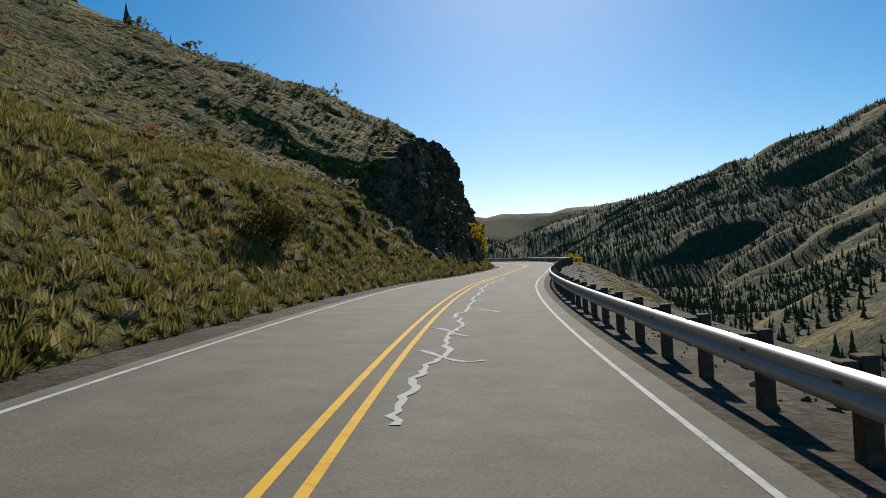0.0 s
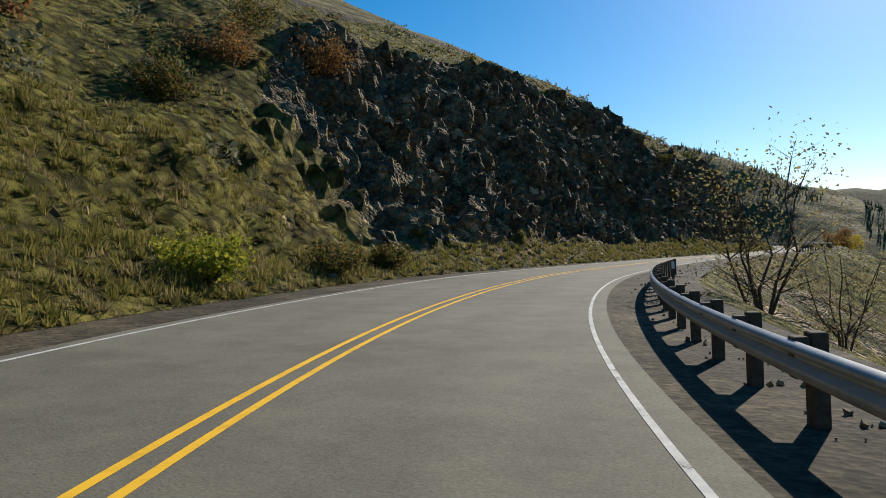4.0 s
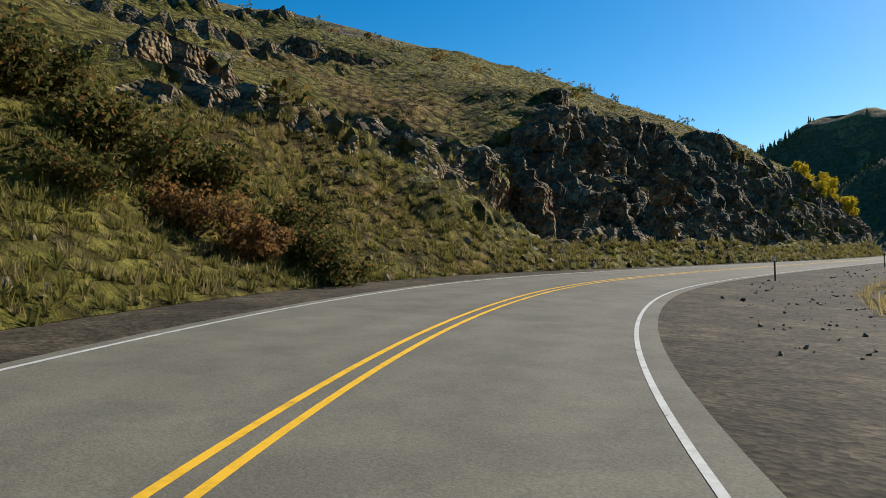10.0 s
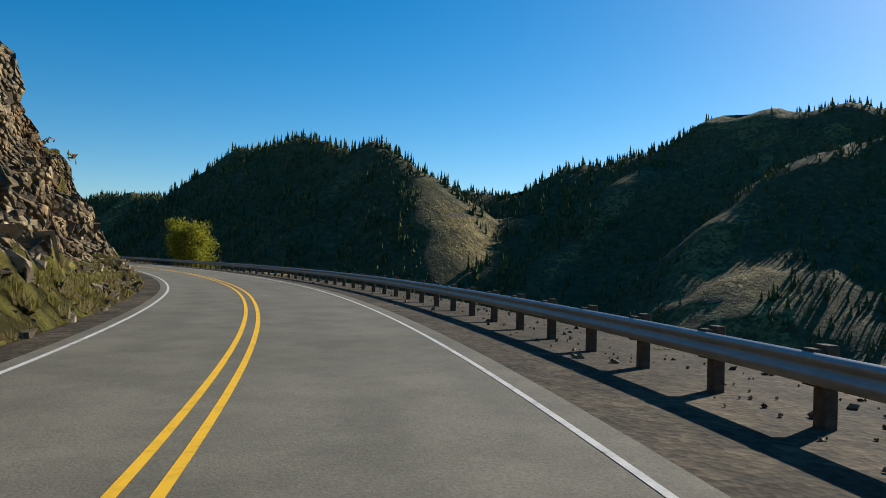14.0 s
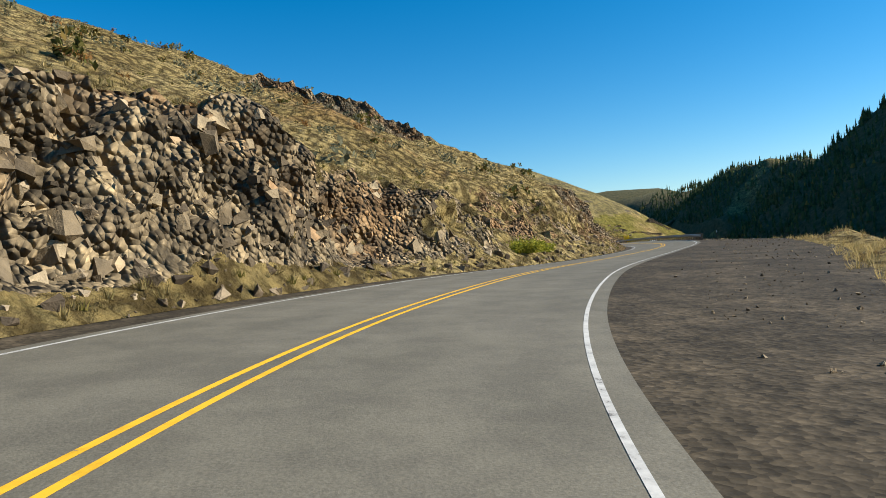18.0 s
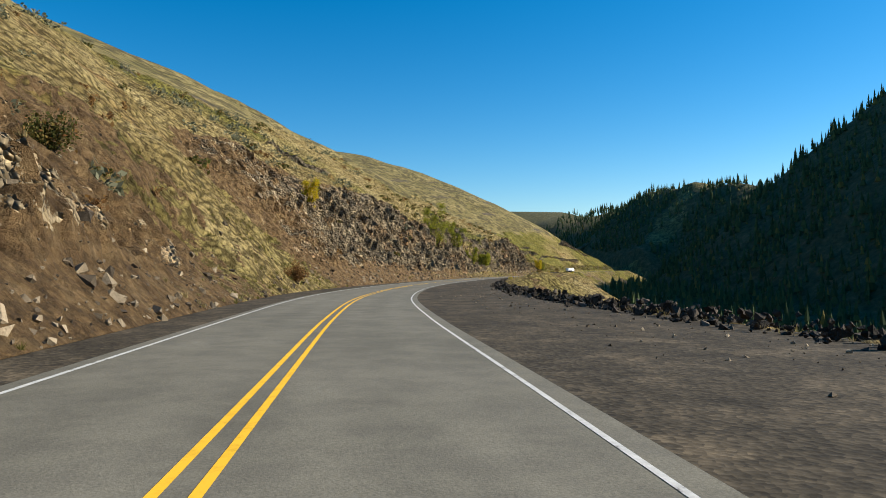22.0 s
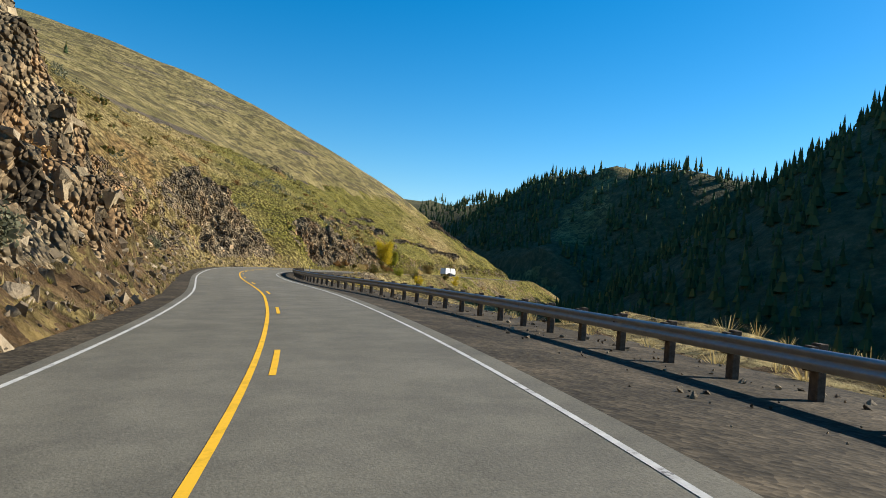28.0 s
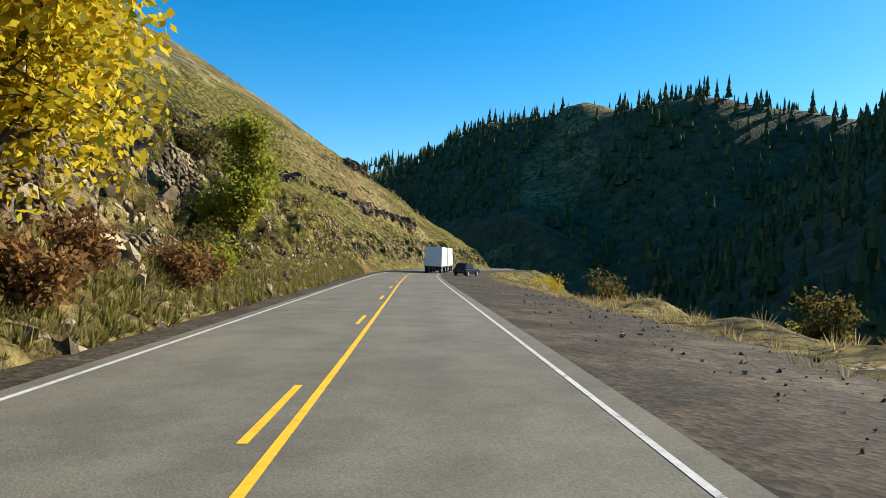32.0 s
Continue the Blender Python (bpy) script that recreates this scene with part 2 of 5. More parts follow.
# the time at which the drive passes each metre of the road
drive_t = np.array([r[0] for r in PATH])
near = np.array([np.argmin(((LINE - d) ** 2).sum(1)) for d in np.array(drive)])
TAU = np.interp(np.arange(N), near, drive_t)
TAU[: near[0]] = -(near[0] - np.arange(near[0])) * STEP / 65.0
TAU[near[-1] :] = 32 + (np.arange(near[-1], N) - near[-1]) * STEP / 55.0


def keyed(table, tau):
    """Columns of a table by the time of passing, smoothly between its rows."""
    t = np.array([r[0] for r in table])
    v = np.array([r[1:] for r in table], float)
    return np.stack([np.interp(tau, t, v[:, k]) for k in range(v.shape[1])], -1)


def smooth(v, n):
    return np.convolve(np.pad(v, n, "edge"), np.ones(2 * n + 1) / (2 * n + 1), "valid")


# by time of passing: how far the yellow line lies to the left of the drive, and the white edge line to its right
LANE = [
    (-2, 1.35, 2.0), (0.13, 1.35, 2.03), (1.13, 1.28, 2.2), (2.13, 1.45, 2.4), (3.12, 1.5, 2.4), (3.6, 2.1, 1.8), (4.13, 2.7, 1.32), (4.8, 1.9, 1.8), (6, 1.2, 2.4), (7.14, 0.97, 2.85), (7.4, 0.8, 2.85), (8.15, 0.85, 2.65), (8.45, 0.65, 2.75), (9.17, 1.41, 1.95),
    (9.7, 2.0, 1.5), (10.17, 2.35, 1.17), (10.7, 2.15, 1.5), (11.17, 1.85, 1.8), (12.16, 1.52, 1.92), (13.15, 1.41, 2.2), (16.18, 1.2, 2.35), (16.5, 0.7, 2.5), (17.17, 0.85, 2.3), (17.7, 2.2, 1.5), (18.15, 3.4, 0.75), (18.7, 2.2, 1.6),
    (19.16, 1.13, 2.5), (20.15, 1.2, 2.2), (21.17, 1.24, 2.29), (22.19, 1.5, 2.3), (22.6, 1.8, 1.95), (23.17, 1.76, 1.85), (24.15, 2.35, 1.18), (25.16, 1.92, 1.52), (26.5, 1.4, 2.0), (28.15, 0.72, 2.7), (28.45, 0.55, 2.7), (29.18, 1.56, 1.93), (30.15, 2.5, 1.28),
    (30.7, 1.6, 1.9), (31.15, 1.28, 2.2), (31.45, 1.5, 2.05), (31.67, 1.45, 2.05), (32.16, 1.3, 2.15), (45, 1.3, 2.15),
]
lane = np.stack([smooth(c, 16) for c in keyed(LANE, TAU).T], -1)
ZR = smooth(np.interp(TAU, *zip(*GRADE)), 50)
MID = LINE + LEFT * lane[:, :1]  # the double yellow line
# the road is banked in its bends: rise of the surface for each metre to the right
TILT = smooth(np.tan(np.radians(np.interp(TAU, [r[0] for r in PATH] + [34, 36], [r[5] for r in PATH] + [0, 0]))), 20)


def cant(k, d):
    """Height of the banked road d metres to the left of the yellow line."""
    past = np.maximum(-d - EDGE_R[k], 0)  # the shoulder falls away gently past the pavement
    return ZR[k] - TILT[k] * (d + past + lane[k, 0]) - np.maximum(0.02, -TILT[k]) * past


# by time of passing: talus height and slope, cliff height and slope, hill slope, rock and soil of the face
FACE = [
    (-2, 3, 40, 1, 45, 30, 0.1, 0.1), (0.5, 3, 40, 2, 45, 30, 0.12, 0.1), (0.8, 3, 42, 3, 50, 28, 0.3, 0.2), (1.05, 2, 45, 10, 66, 29.1, 0.9, 0.2), (1.3, 1.5, 48, 16, 70, 27, 1, 0.2), (1.85, 1.5, 46, 18, 71, 23.9, 1, 0.2),
    (2.08, 1.5, 45, 22, 79, 24, 1, 0.2), (2.25, 1.5, 45, 22, 78, 27, 1, 0.2), (2.6, 2, 40, 14, 62, 34, 0.85, 0.2), (3.15, 2, 40, 17, 68, 33, 0.95, 0.2), (3.54, 2, 40, 15, 66, 33, 0.9, 0.2), (3.66, 2, 25, 1, 40, 31, 0.1, 0.1),
    (4.2, 2, 28, 2, 42, 33, 0.1, 0.1), (4.5, 3, 34, 4, 46, 33, 0.3, 0.2), (4.75, 5, 36, 16, 52, 33.7, 0.85, 0.4), (5.4, 5, 36, 20, 55, 23.4, 0.85, 0.3), (6.2, 3, 40, 12, 60, 36.5, 0.9, 0.4),
    (7.0, 6, 42, 7, 56, 35.7, 0.5, 0.6), (7.9, 3, 42, 13, 62, 21, 0.8, 0.6), (8.3, 3, 42, 13, 60, 29, 0.75, 0.6), (8.7, 6, 40, 10, 52, 30, 0.6, 0.9), (9.2, 7, 42, 16, 60, 31, 0.9, 0.7), (9.66, 7, 42, 12, 58, 31, 0.9, 0.7),
    (9.82, 1, 20, 1, 30, 33, 0.05, 0.1), (10.3, 3, 36, 2, 45, 33, 0.1, 0.1), (10.62, 4, 38, 3, 50, 27, 0.12, 0.1), (10.85, 4, 38, 4, 54, 24, 0.5, 0.1), (11.1, 4, 40, 6, 56, 22, 0.8, 0.2), (11.3, 4, 40, 12, 52, 21.6, 0.85, 0.35),
    (12.0, 4, 40, 7, 52, 28, 0.5, 0.35), (12.7, 3, 40, 10, 58, 31, 0.7, 0.4), (13.1, 2, 42, 8, 64, 26, 0.95, 0.3), (13.5, 2, 42, 9, 62, 27, 0.95, 0.3), (14.3, 2, 40, 8, 60, 26, 0.8, 0.3),
    (15.5, 3, 38, 7, 50, 34.1, 0.4, 0.2), (16.3, 2, 42, 12, 66, 21, 0.8, 0.3), (17.05, 4, 38, 18, 74, 22.6, 0.9, 0.5), (17.68, 5, 38, 14, 66, 22.8, 0.9, 0.6), (17.78, 2, 28, 1, 35, 35.3, 0.05, 0.1),
    (17.98, 1, 25, 2, 45, 34.6, 0.2, 0.1), (18.12, 1, 36, 5, 58, 24, 0.95, 0.1), (18.45, 1, 38, 5, 56, 25, 0.9, 0.1), (18.8, 1, 38, 4, 50, 26, 0.5, 0.1), (19.15, 3, 38, 4, 46, 27.3, 0.5, 0.4), (19.5, 3, 40, 3, 44, 27.2, 0.4, 0.4),
    (19.9, 3, 42, 6, 48, 27, 0.6, 0.7), (20.6, 2, 40, 7, 56, 28.7, 0.75, 0.5), (21.0, 3, 34, 1, 40, 30.8, 0.1, 0.1), (21.5, 3, 40, 1, 42, 30.1, 0.15, 0.5),
    (22.0, 6, 42, 13, 48, 25.9, 0.5, 0.95), (22.42, 6, 42, 14, 50, 28.3, 0.55, 0.95), (22.7, 4, 42, 10, 46, 38.1, 0.35, 0.7), (23.38, 5, 40, 9, 46, 43, 0.08, 0.12), (23.6, 7, 40, 14, 48, 34.2, 0.45, 0.9), (24.2, 9, 42, 9, 56, 31.1, 0.7, 0.9),
    (25.4, 3, 42, 12, 54, 35.5, 0.8, 0.5), (26.2, 3, 40, 8, 48, 38.5, 0.5, 0.3), (27.2, 3, 40, 12, 56, 21.4, 0.8, 0.6), (28.2, 3, 42, 15, 60, 26, 0.85, 0.6),
    (29.0, 4, 40, 6, 52, 43, 0.55, 0.5), (29.6, 3, 42, 6, 56, 43, 0.5, 0.3), (30.05, 3, 42, 11, 58, 33.4, 0.9, 0.3), (30.4, 3, 42, 7, 55, 35, 0.8, 0.35), (30.58, 4, 38, 4, 46, 35, 0.3, 0.3), (30.75, 3, 38, 3, 45, 33.5, 0.2, 0.1), (31.0, 2, 36, 10, 61, 25.5, 0.85, 0.1),
    (31.8, 2, 38, 8, 58, 30.5, 0.6, 0.1), (32.6, 2, 36, 7, 48, 32.3, 0.5, 0.1), (33.3, 2, 36, 5, 46, 32.1, 0.45, 0.1), (34, 2, 36, 4, 45, 32.1, 0.45, 0.1), (35, 2, 36, 4, 45, 42.9, 0.45, 0.1), (36.5, 2, 36, 4, 45, 34.1, 0.45, 0.1), (40, 2, 36, 4, 45, 21, 0.4, 0.1),
]
# by time of passing: width of the gravel on the outer side, the depth of the canyon's floor, gravel on the inner side
OUT = [
    (-2, 2.0, 55, 1.0), (1.0, 2.6, 55, 1.0), (1.9, 2.6, 55, 1.0), (2.1, 2.6, 55, 0.4), (2.35, 2.6, 55, 0.4), (2.7, 4.5, 55, 0.9), (3.05, 9.5, 52, 0.9), (3.35, 5.0, 45, 1.3), (3.6, 2.5, 40, 2.2), (4.5, 2.3, 45, 1.6), (5, 2.5, 50, 1.0),
    (6.4, 2.6, 50, 1.0), (7.2, 3.8, 50, 1.0), (8.6, 3.8, 45, 1.0), (8.9, 7.5, 40, 1.2), (9.6, 7.0, 32, 1.6), (10.2, 5.0, 34, 2.6), (11.0, 5.0, 45, 1.6), (12.2, 4.5, 50, 1.0), (12.6, 3.2, 50, 1.0), (13.2, 3.8, 50, 0.7),
    (15.8, 3.4, 50, 0.9), (16.35, 5.0, 45, 0.7), (16.7, 9.5, 42, 1.0), (17.2, 6.0, 36, 1.2), (17.6, 3.6, 36, 1.6), (18.2, 6.0, 40, 1.2), (18.8, 8.5, 42, 1.0), (19.4, 7.0, 42, 0.9), (19.75, 2.6, 42, 0.9),
    (21.6, 2.6, 42, 1.0), (21.88, 8.0, 40, 1.2), (22.2, 8.5, 38, 1.6), (23.2, 9.0, 36, 2.6), (24.3, 7.0, 34, 1.4), (25.3, 6.0, 34, 1.1), (26.1, 3.6, 32, 1.0), (28, 5.6, 28, 1.0), (28.5, 5.0, 27, 1.0), (29.5, 3.2, 24, 0.9), (30.0, 7.0, 22, 0.9),
    (31.0, 5.0, 20, 0.9), (32.0, 4.5, 18, 0.9), (34, 6, 16, 1.0), (40, 4, 16, 1.0),
]
face = keyed(FACE, TAU)
face = np.stack([smooth(face[:, k], 8) for k in range(face.shape[1])], -1)
outer = keyed(OUT, TAU)
BENCH = [(-2, 1), (2.8, 1), (3.05, 3), (3.4, 1), (8.7, 1), (9, 6), (10.4, 4), (10.9, 6), (12, 4), (12.4, 1), (16.3, 1), (16.6, 5), (17.4, 8), (18.2, 5), (19.4, 3), (19.7, 1), (21.7, 1), (24.1, 1.5), (24.45, 13), (25.6, 15), (26.2, 4), (29.5, 2), (30.2, 4), (32, 3), (45, 3)]
bench = smooth(keyed(BENCH, TAU)[:, 0], 12)  # level grass between the gravel and the drop
outer = np.stack([smooth(outer[:, k], 10) for k in range(3)], -1)
WHITE_L = smooth(keyed([(-2, 3.6), (1.2, 3.6), (1.9, 3.15), (2.6, 3.1), (3.3, 3.4), (4.15, 4.5), (5, 3.5), (6.5, 3.2), (7.2, 2.95), (8.4, 3.0), (9.2, 3.4), (10.2, 4.4), (11, 3.5), (12.4, 3.4), (13.1, 3.05), (16.4, 3.05), (17.4, 3.4), (18.2, 4.5), (19, 3.6), (22.4, 3.6), (23.2, 4.2), (24, 3.6), (27.6, 3.4), (28.2, 3.2), (28.8, 3.4), (45, 3.5)], TAU)[:, 0], 16)
EDGE_L, WHITE_R = WHITE_L + 0.35, lane.sum(1)  # paved half widths, from the yellow line
EDGE_R = WHITE_R + 0.4
HILL = 215.0
ALL = np.arange(N)
Z_FOOT, Z_OUT = cant(ALL, EDGE_L + outer[:, 2]), cant(ALL, -EDGE_R - outer[:, 0])


WIDE = np.stack([smooth(face[:, k], 110) for k in range(face.shape[1])], -1)  # the hill's form well above the road


def up_high(k, d):
    """The profile at the station k: the local one near the road, the broad one further up."""
    u = np.clip((d - 22) / 55, 0, 1)[..., None]
    return face[k] * (1 - u) + WIDE[k] * u


def hill(d, f):
    """Height at the distance d from the foot of the slope on the inner side."""
    ht, at, hc, ac, au = (f[..., k] for k in range(5))
    ta, tc, tu = np.tan(np.radians(at)), np.tan(np.radians(ac)), np.tan(np.radians(au))
    d1, d2 = ht / ta, ht / ta + hc / tc
    up = HILL * (1 - np.exp(-tu * np.maximum(d - d2, 0) / HILL))
    return np.where(d < d1, d * ta, np.where(d < d2, ht + (d - d1) * tc, ht + hc + up))


# ---- noise on arrays ----
def hashed(i, j, k, seed):
    n = (i * 374761393 + j * 668265263 + k * 2147483647 + seed * 1274126177) & 0xFFFFFFFF
    n = ((n ^ (n >> 13)) * 1274126177) & 0xFFFFFFFF
    return ((n ^ (n >> 16)) & 0xFFFF) / 65535.0


def value_noise(p, seed=0):
    i = np.floor(p).astype(np.int64)
    f = p - i
    f = f * f * (3 - 2 * f)
    out = 0
    for a in (0, 1):
        for b in (0, 1):
            for c in (0, 1):
                w = (f[:, 0] if a else 1 - f[:, 0]) * (f[:, 1] if b else 1 - f[:, 1]) * (f[:, 2] if c else 1 - f[:, 2])
                out = out + w * hashed(i[:, 0] + a, i[:, 1] + b, i[:, 2] + c, seed)
    return out - 0.5


def fbm(p, octaves=4, seed=0):
    return sum(value_noise(p * 2**o, seed + o) / 2**o for o in range(octaves))


def cells(p, seed=0):
    """Which random cell each point lies in, as a number from 0 to 1, and how near it is to the cell's middle."""
    i = np.floor(p).astype(np.int64)
    best, val = np.full(len(p), 9.0), np.zeros(len(p))
    for a in (-1, 0, 1):
        for b in (-1, 0, 1):
            for c in (-1, 0, 1):
                q = i + (a, b, c)
                o = np.stack([hashed(q[:, 0], q[:, 1], q[:, 2], seed + k) for k in (1, 2, 3)], -1)
                d = ((q + o - p) ** 2).sum(1)
                m = d < best
                best = np.where(m, d, best)
                val = np.where(m, hashed(q[:, 0], q[:, 1], q[:, 2], seed + 9), val)
    return val, np.sqrt(best)


def sheet(name, verts, faces, material, masks=None, flat=False):
    me = bpy.data.meshes.new(name)
    v = np.asarray(verts, np.float32)
    fa = np.asarray(faces, np.int32)
    me.vertices.add(len(v))
    me.vertices.foreach_set("co", v.ravel())
    me.loops.add(fa.size)
    me.loops.foreach_set("vertex_index", fa.ravel())
    me.polygons.add(len(fa))
    me.polygons.foreach_set("loop_start", np.arange(0, fa.size, fa.shape[1], dtype=np.int32))
    me.update(calc_edges=True)
    me.validate()
    me.polygons.foreach_set("use_smooth", np.full(len(me.polygons), not flat))
    for key, values in (masks or {}).items():
        me.attributes.new(key, "FLOAT", "POINT").data.foreach_set("value", np.asarray(values, np.float32))
    for m in material if isinstance(material, (list, tuple)) else [material]:
        me.materials.append(m)
    return new(name, me)


def grid_faces(n, m):
    i = (np.arange(n - 1)[:, None] * m + np.arange(m - 1)[None]).ravel()
    return np.stack([i, i + 1, i + m + 1, i + m], -1)


def band(name, d0, d1, z, material, k0=0, k1=None, steps=1, kind="structure", label="", category=""):
    """A strip along the road from d0 to d1 to the left of the yellow line (numbers or arrays by the metre)."""
    k1 = k1 or N
    ks = np.arange(k0, k1, steps)
    a, b = np.broadcast_to(d0, N)[ks], np.broadcast_to(d1, N)[ks]
    pa, pb = MID[ks] + LEFT[ks] * a[:, None], MID[ks] + LEFT[ks] * b[:, None]
    v = np.zeros((len(ks), 2, 3))
    v[:, 0, :2], v[:, 1, :2] = pb, pa
    v[:, 0, 2], v[:, 1, 2] = z + cant(ks, b), z + cant(ks, a)
    f = grid_faces(len(ks), 2)[:, ::-1]
    return tagged(sheet(name, v.reshape(-1, 3), f, material, {"across": np.stack([b, a], -1).ravel()}), label, category, "", kind)


# ---- slopes beside the road ----
DRY = np.interp(TAU, [0, 8, 12.5, 15.5, 16.5, 21.5, 23, 26, 30, 32], [0.1, 0.2, 0.15, 0.7, 1.0, 0.9, 0.55, 0.6, 0.7, 0.35])  # how parched the grass is
ks = np.arange(0, N, 1)
fc = face[ks]
arc = np.cumsum(np.r_[0, np.linspace(0.45, 1.0, 30), np.linspace(1.0, 2.4, 32)])
ta, tc = np.radians(fc[:, 1]), np.radians(fc[:, 3])
l1, l2 = fc[:, 0] / np.sin(ta), fc[:, 2] / np.sin(tc)
A = arc[None, :]
da = np.minimum(A, l1[:, None]) * np.cos(ta)[:, None] + np.clip(A - l1[:, None], 0, l2[:, None]) * np.cos(tc)[:, None]
da = da + np.maximum(A - (l1 + l2)[:, None], 0) * np.cos(np.radians(fc[:, 4]))[:, None]
za = hill(da, up_high(np.repeat(ks[:, None], len(arc), 1), da))
d_foot = EDGE_L + outer[ks, 2]
lat = da + d_foot[:, None]
pos = np.zeros((len(ks), len(arc), 3))
pos[:, :, :2] = MID[ks][:, None] + LEFT[ks][:, None] * lat[:, :, None]
pos[:, :, 2] = za
on_cliff = np.clip((A - 0.3 * l1[:, None]) / 1.5, 0, 1) * np.clip(((l1 + l2)[:, None] + 2.5 - A) / 2.5, 0, 1)
rockm = (fc[:, 5:6] * on_cliff).ravel()
soilm = (fc[:, 6:7] * np.clip(((l1 + l2)[:, None] + 4 - A) / 4, 0, 1)).ravel()
flat_pos = pos.reshape(-1, 3)
outcrop = fbm(flat_pos * (0.018, 0.018, 0.13), 4, 40) + np.repeat(np.interp(TAU[ks], [0.8, 1.2, 30.8, 31.6], [-0.2, 0, 0, 0.07]), len(arc))
rockm = np.maximum(rockm, np.clip((outcrop - 0.26) * 7, 0, 0.95) * (A * np.ones((len(ks), 1))).ravel().clip(0, 20) / 20)
cval, cd = cells(flat_pos * (0.42, 0.42, 0.36), 5)
cval2, cd2 = cells(flat_pos * (1.0, 1.0, 0.7), 15)
cval3, cd3 = cells(flat_pos * (2.0, 2.0, 1.5), 25)
push = fbm(flat_pos * 0.09, 4, 3) * (1.8 + 2.4 * rockm) + rockm * (2.4 * (cval - 0.5) + 1.4 * (cval2 - 0.5) + 0.7 * (cval3 - 0.5) - 0.3 * cd) + 0.35 * fbm(flat_pos * 0.5, 2, 8)
grow = np.clip(A / 5.0, 0, 1) * np.ones((len(ks), 1))
nrm = np.cross(np.gradient(pos, axis=0).reshape(-1, 3), np.gradient(pos, axis=1).reshape(-1, 3))
nrm /= np.linalg.norm(nrm, axis=1)[:, None] + 1e-9
nrm *= np.sign(nrm[:, 2:3] + 1e-9)
flat_pos = flat_pos + nrm * (push * grow.ravel())[:, None]
flat_pos[:, 2] = np.maximum(flat_pos[:, 2], -0.05) + np.repeat(Z_FOOT[ks], len(arc))
SLOPE = flat_pos.reshape(len(ks), len(arc), 3)
SLOPE_ROCK, SLOPE_SOIL, SLOPE_N = rockm.reshape(len(ks), -1), soilm.reshape(len(ks), -1), nrm.reshape(len(ks), -1, 3)
lat_end = lat[:, -1]
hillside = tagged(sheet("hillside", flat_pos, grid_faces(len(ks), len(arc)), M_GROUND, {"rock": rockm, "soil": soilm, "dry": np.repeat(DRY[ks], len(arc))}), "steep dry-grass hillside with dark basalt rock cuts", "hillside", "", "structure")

fm = rockm[grid_faces(len(ks), len(arc))].mean(1)
hillside.data.polygons.foreach_set("use_smooth", fm < 0.4)
# outer side: gravel edge, then the drop
sh = outer[:, 0]
fall = np.cumsum(np.r_[0, np.linspace(0.5, 1.2, 14), np.linspace(1.2, 3.0, 14)])
q = np.zeros((N, len(fall), 3))
q[:, :, :2] = MID[:, None] - LEFT[:, None] * ((EDGE_R + sh)[:, None, None] + fall[None, :, None] * 0.86)
q[:, :, 2] = -0.06 - np.maximum(fall[None] * 0.86 - bench[:, None], 0) * 0.6
fq = q.reshape(-1, 3)
fq[:, 2] += (fbm(fq * 0.12, 4, 60) * 3.0 * np.tile(np.clip((fall - 0.5) / 6, 0, 1), N)) + fbm(fq * 0.7, 2, 66) * 0.25 * np.tile(np.clip(fall / 1.5, 0, 1), N)
fq[:, 2] += np.repeat(Z_OUT, len(fall))
BANK = fq.reshape(N, len(fall), 3)
bq = BANK[::2].reshape(-1, 3)
tagged(sheet("embankment", bq, grid_faces(len(BANK[::2]), len(fall))[:, ::-1], M_GROUND, {"rock": np.clip(0.3 + fbm(bq * 0.05, 2, 70), 0, 1) * 0.8, "soil": np.full(len(bq), 0.35), "dry": np.repeat(DRY[::2], len(fall))}), "dry grassy embankment falling away below the road", "embankment", "", "structure")

# ---- the far country ----
CRESTS = [  # x, y, height along each ridge, then its side slope
    ([(-1040, 1674, 96.9), (-836, 1643, 102.3), (-596, 1637, 154.0), (-420, 1625, 158.4), (-299, 1610, 175.0), (-212, 1560, 135.4), (-168, 1470, 86), (-130, 1380, 34), (-112, 1230, -24)], 0.52),
    ([(-420, 1625, 161.4), (-360, 1500, 119.1), (-330, 1380, 60), (-300, 1270, 0)], 0.55),
    ([(-700, 1420, 40), (-800, 1390, 122.9), (-1000, 1420, 150.0), (-1192, 1441, 156.6), (-1300, 1500, 129.5), (-1357, 1540, 120.3), (-1420, 1540, 78.8), (-1500, 1495, 97.9), (-1617, 1500, 115.4), (-1720, 1490, 117.4), (-1800, 1515, 102.8), (-1900, 1530, 109.5), (-2100, 1530, 100.6), (-2400, 1500, 124.0)], 0.8),
    ([(-1617, 1500, 121.2), (-1570, 1440, 57.4), (-1530, 1370, 28), (-1490, 1310, -10)], 0.55),
    ([(150, 1900, 60.4), (420, 1750, 119.5), (560, 1500, 175.6), (797, 1277, 272.6), (900, 900, 192.0), (900, 300, 300)], 0.45),
    ([(650, 1420, 190), (480, 1250, 110), (360, 1080, 30), (300, 950, -30)], 0.55),
    ([(860, 1080, 246.0), (650, 850, 148.2), (480, 700, 50), (400, 600, -10)], 0.55),
    ([(-500, 3300, 173.8), (300, 3600, 201.3), (1000, 3400, 248.0), (1800, 2600, 418.5)], 0.4),
    ([(-2900, 700, 320), (-2700, 1200, 150.0), (-2600, 1700, 156.6)], 0.4),
]


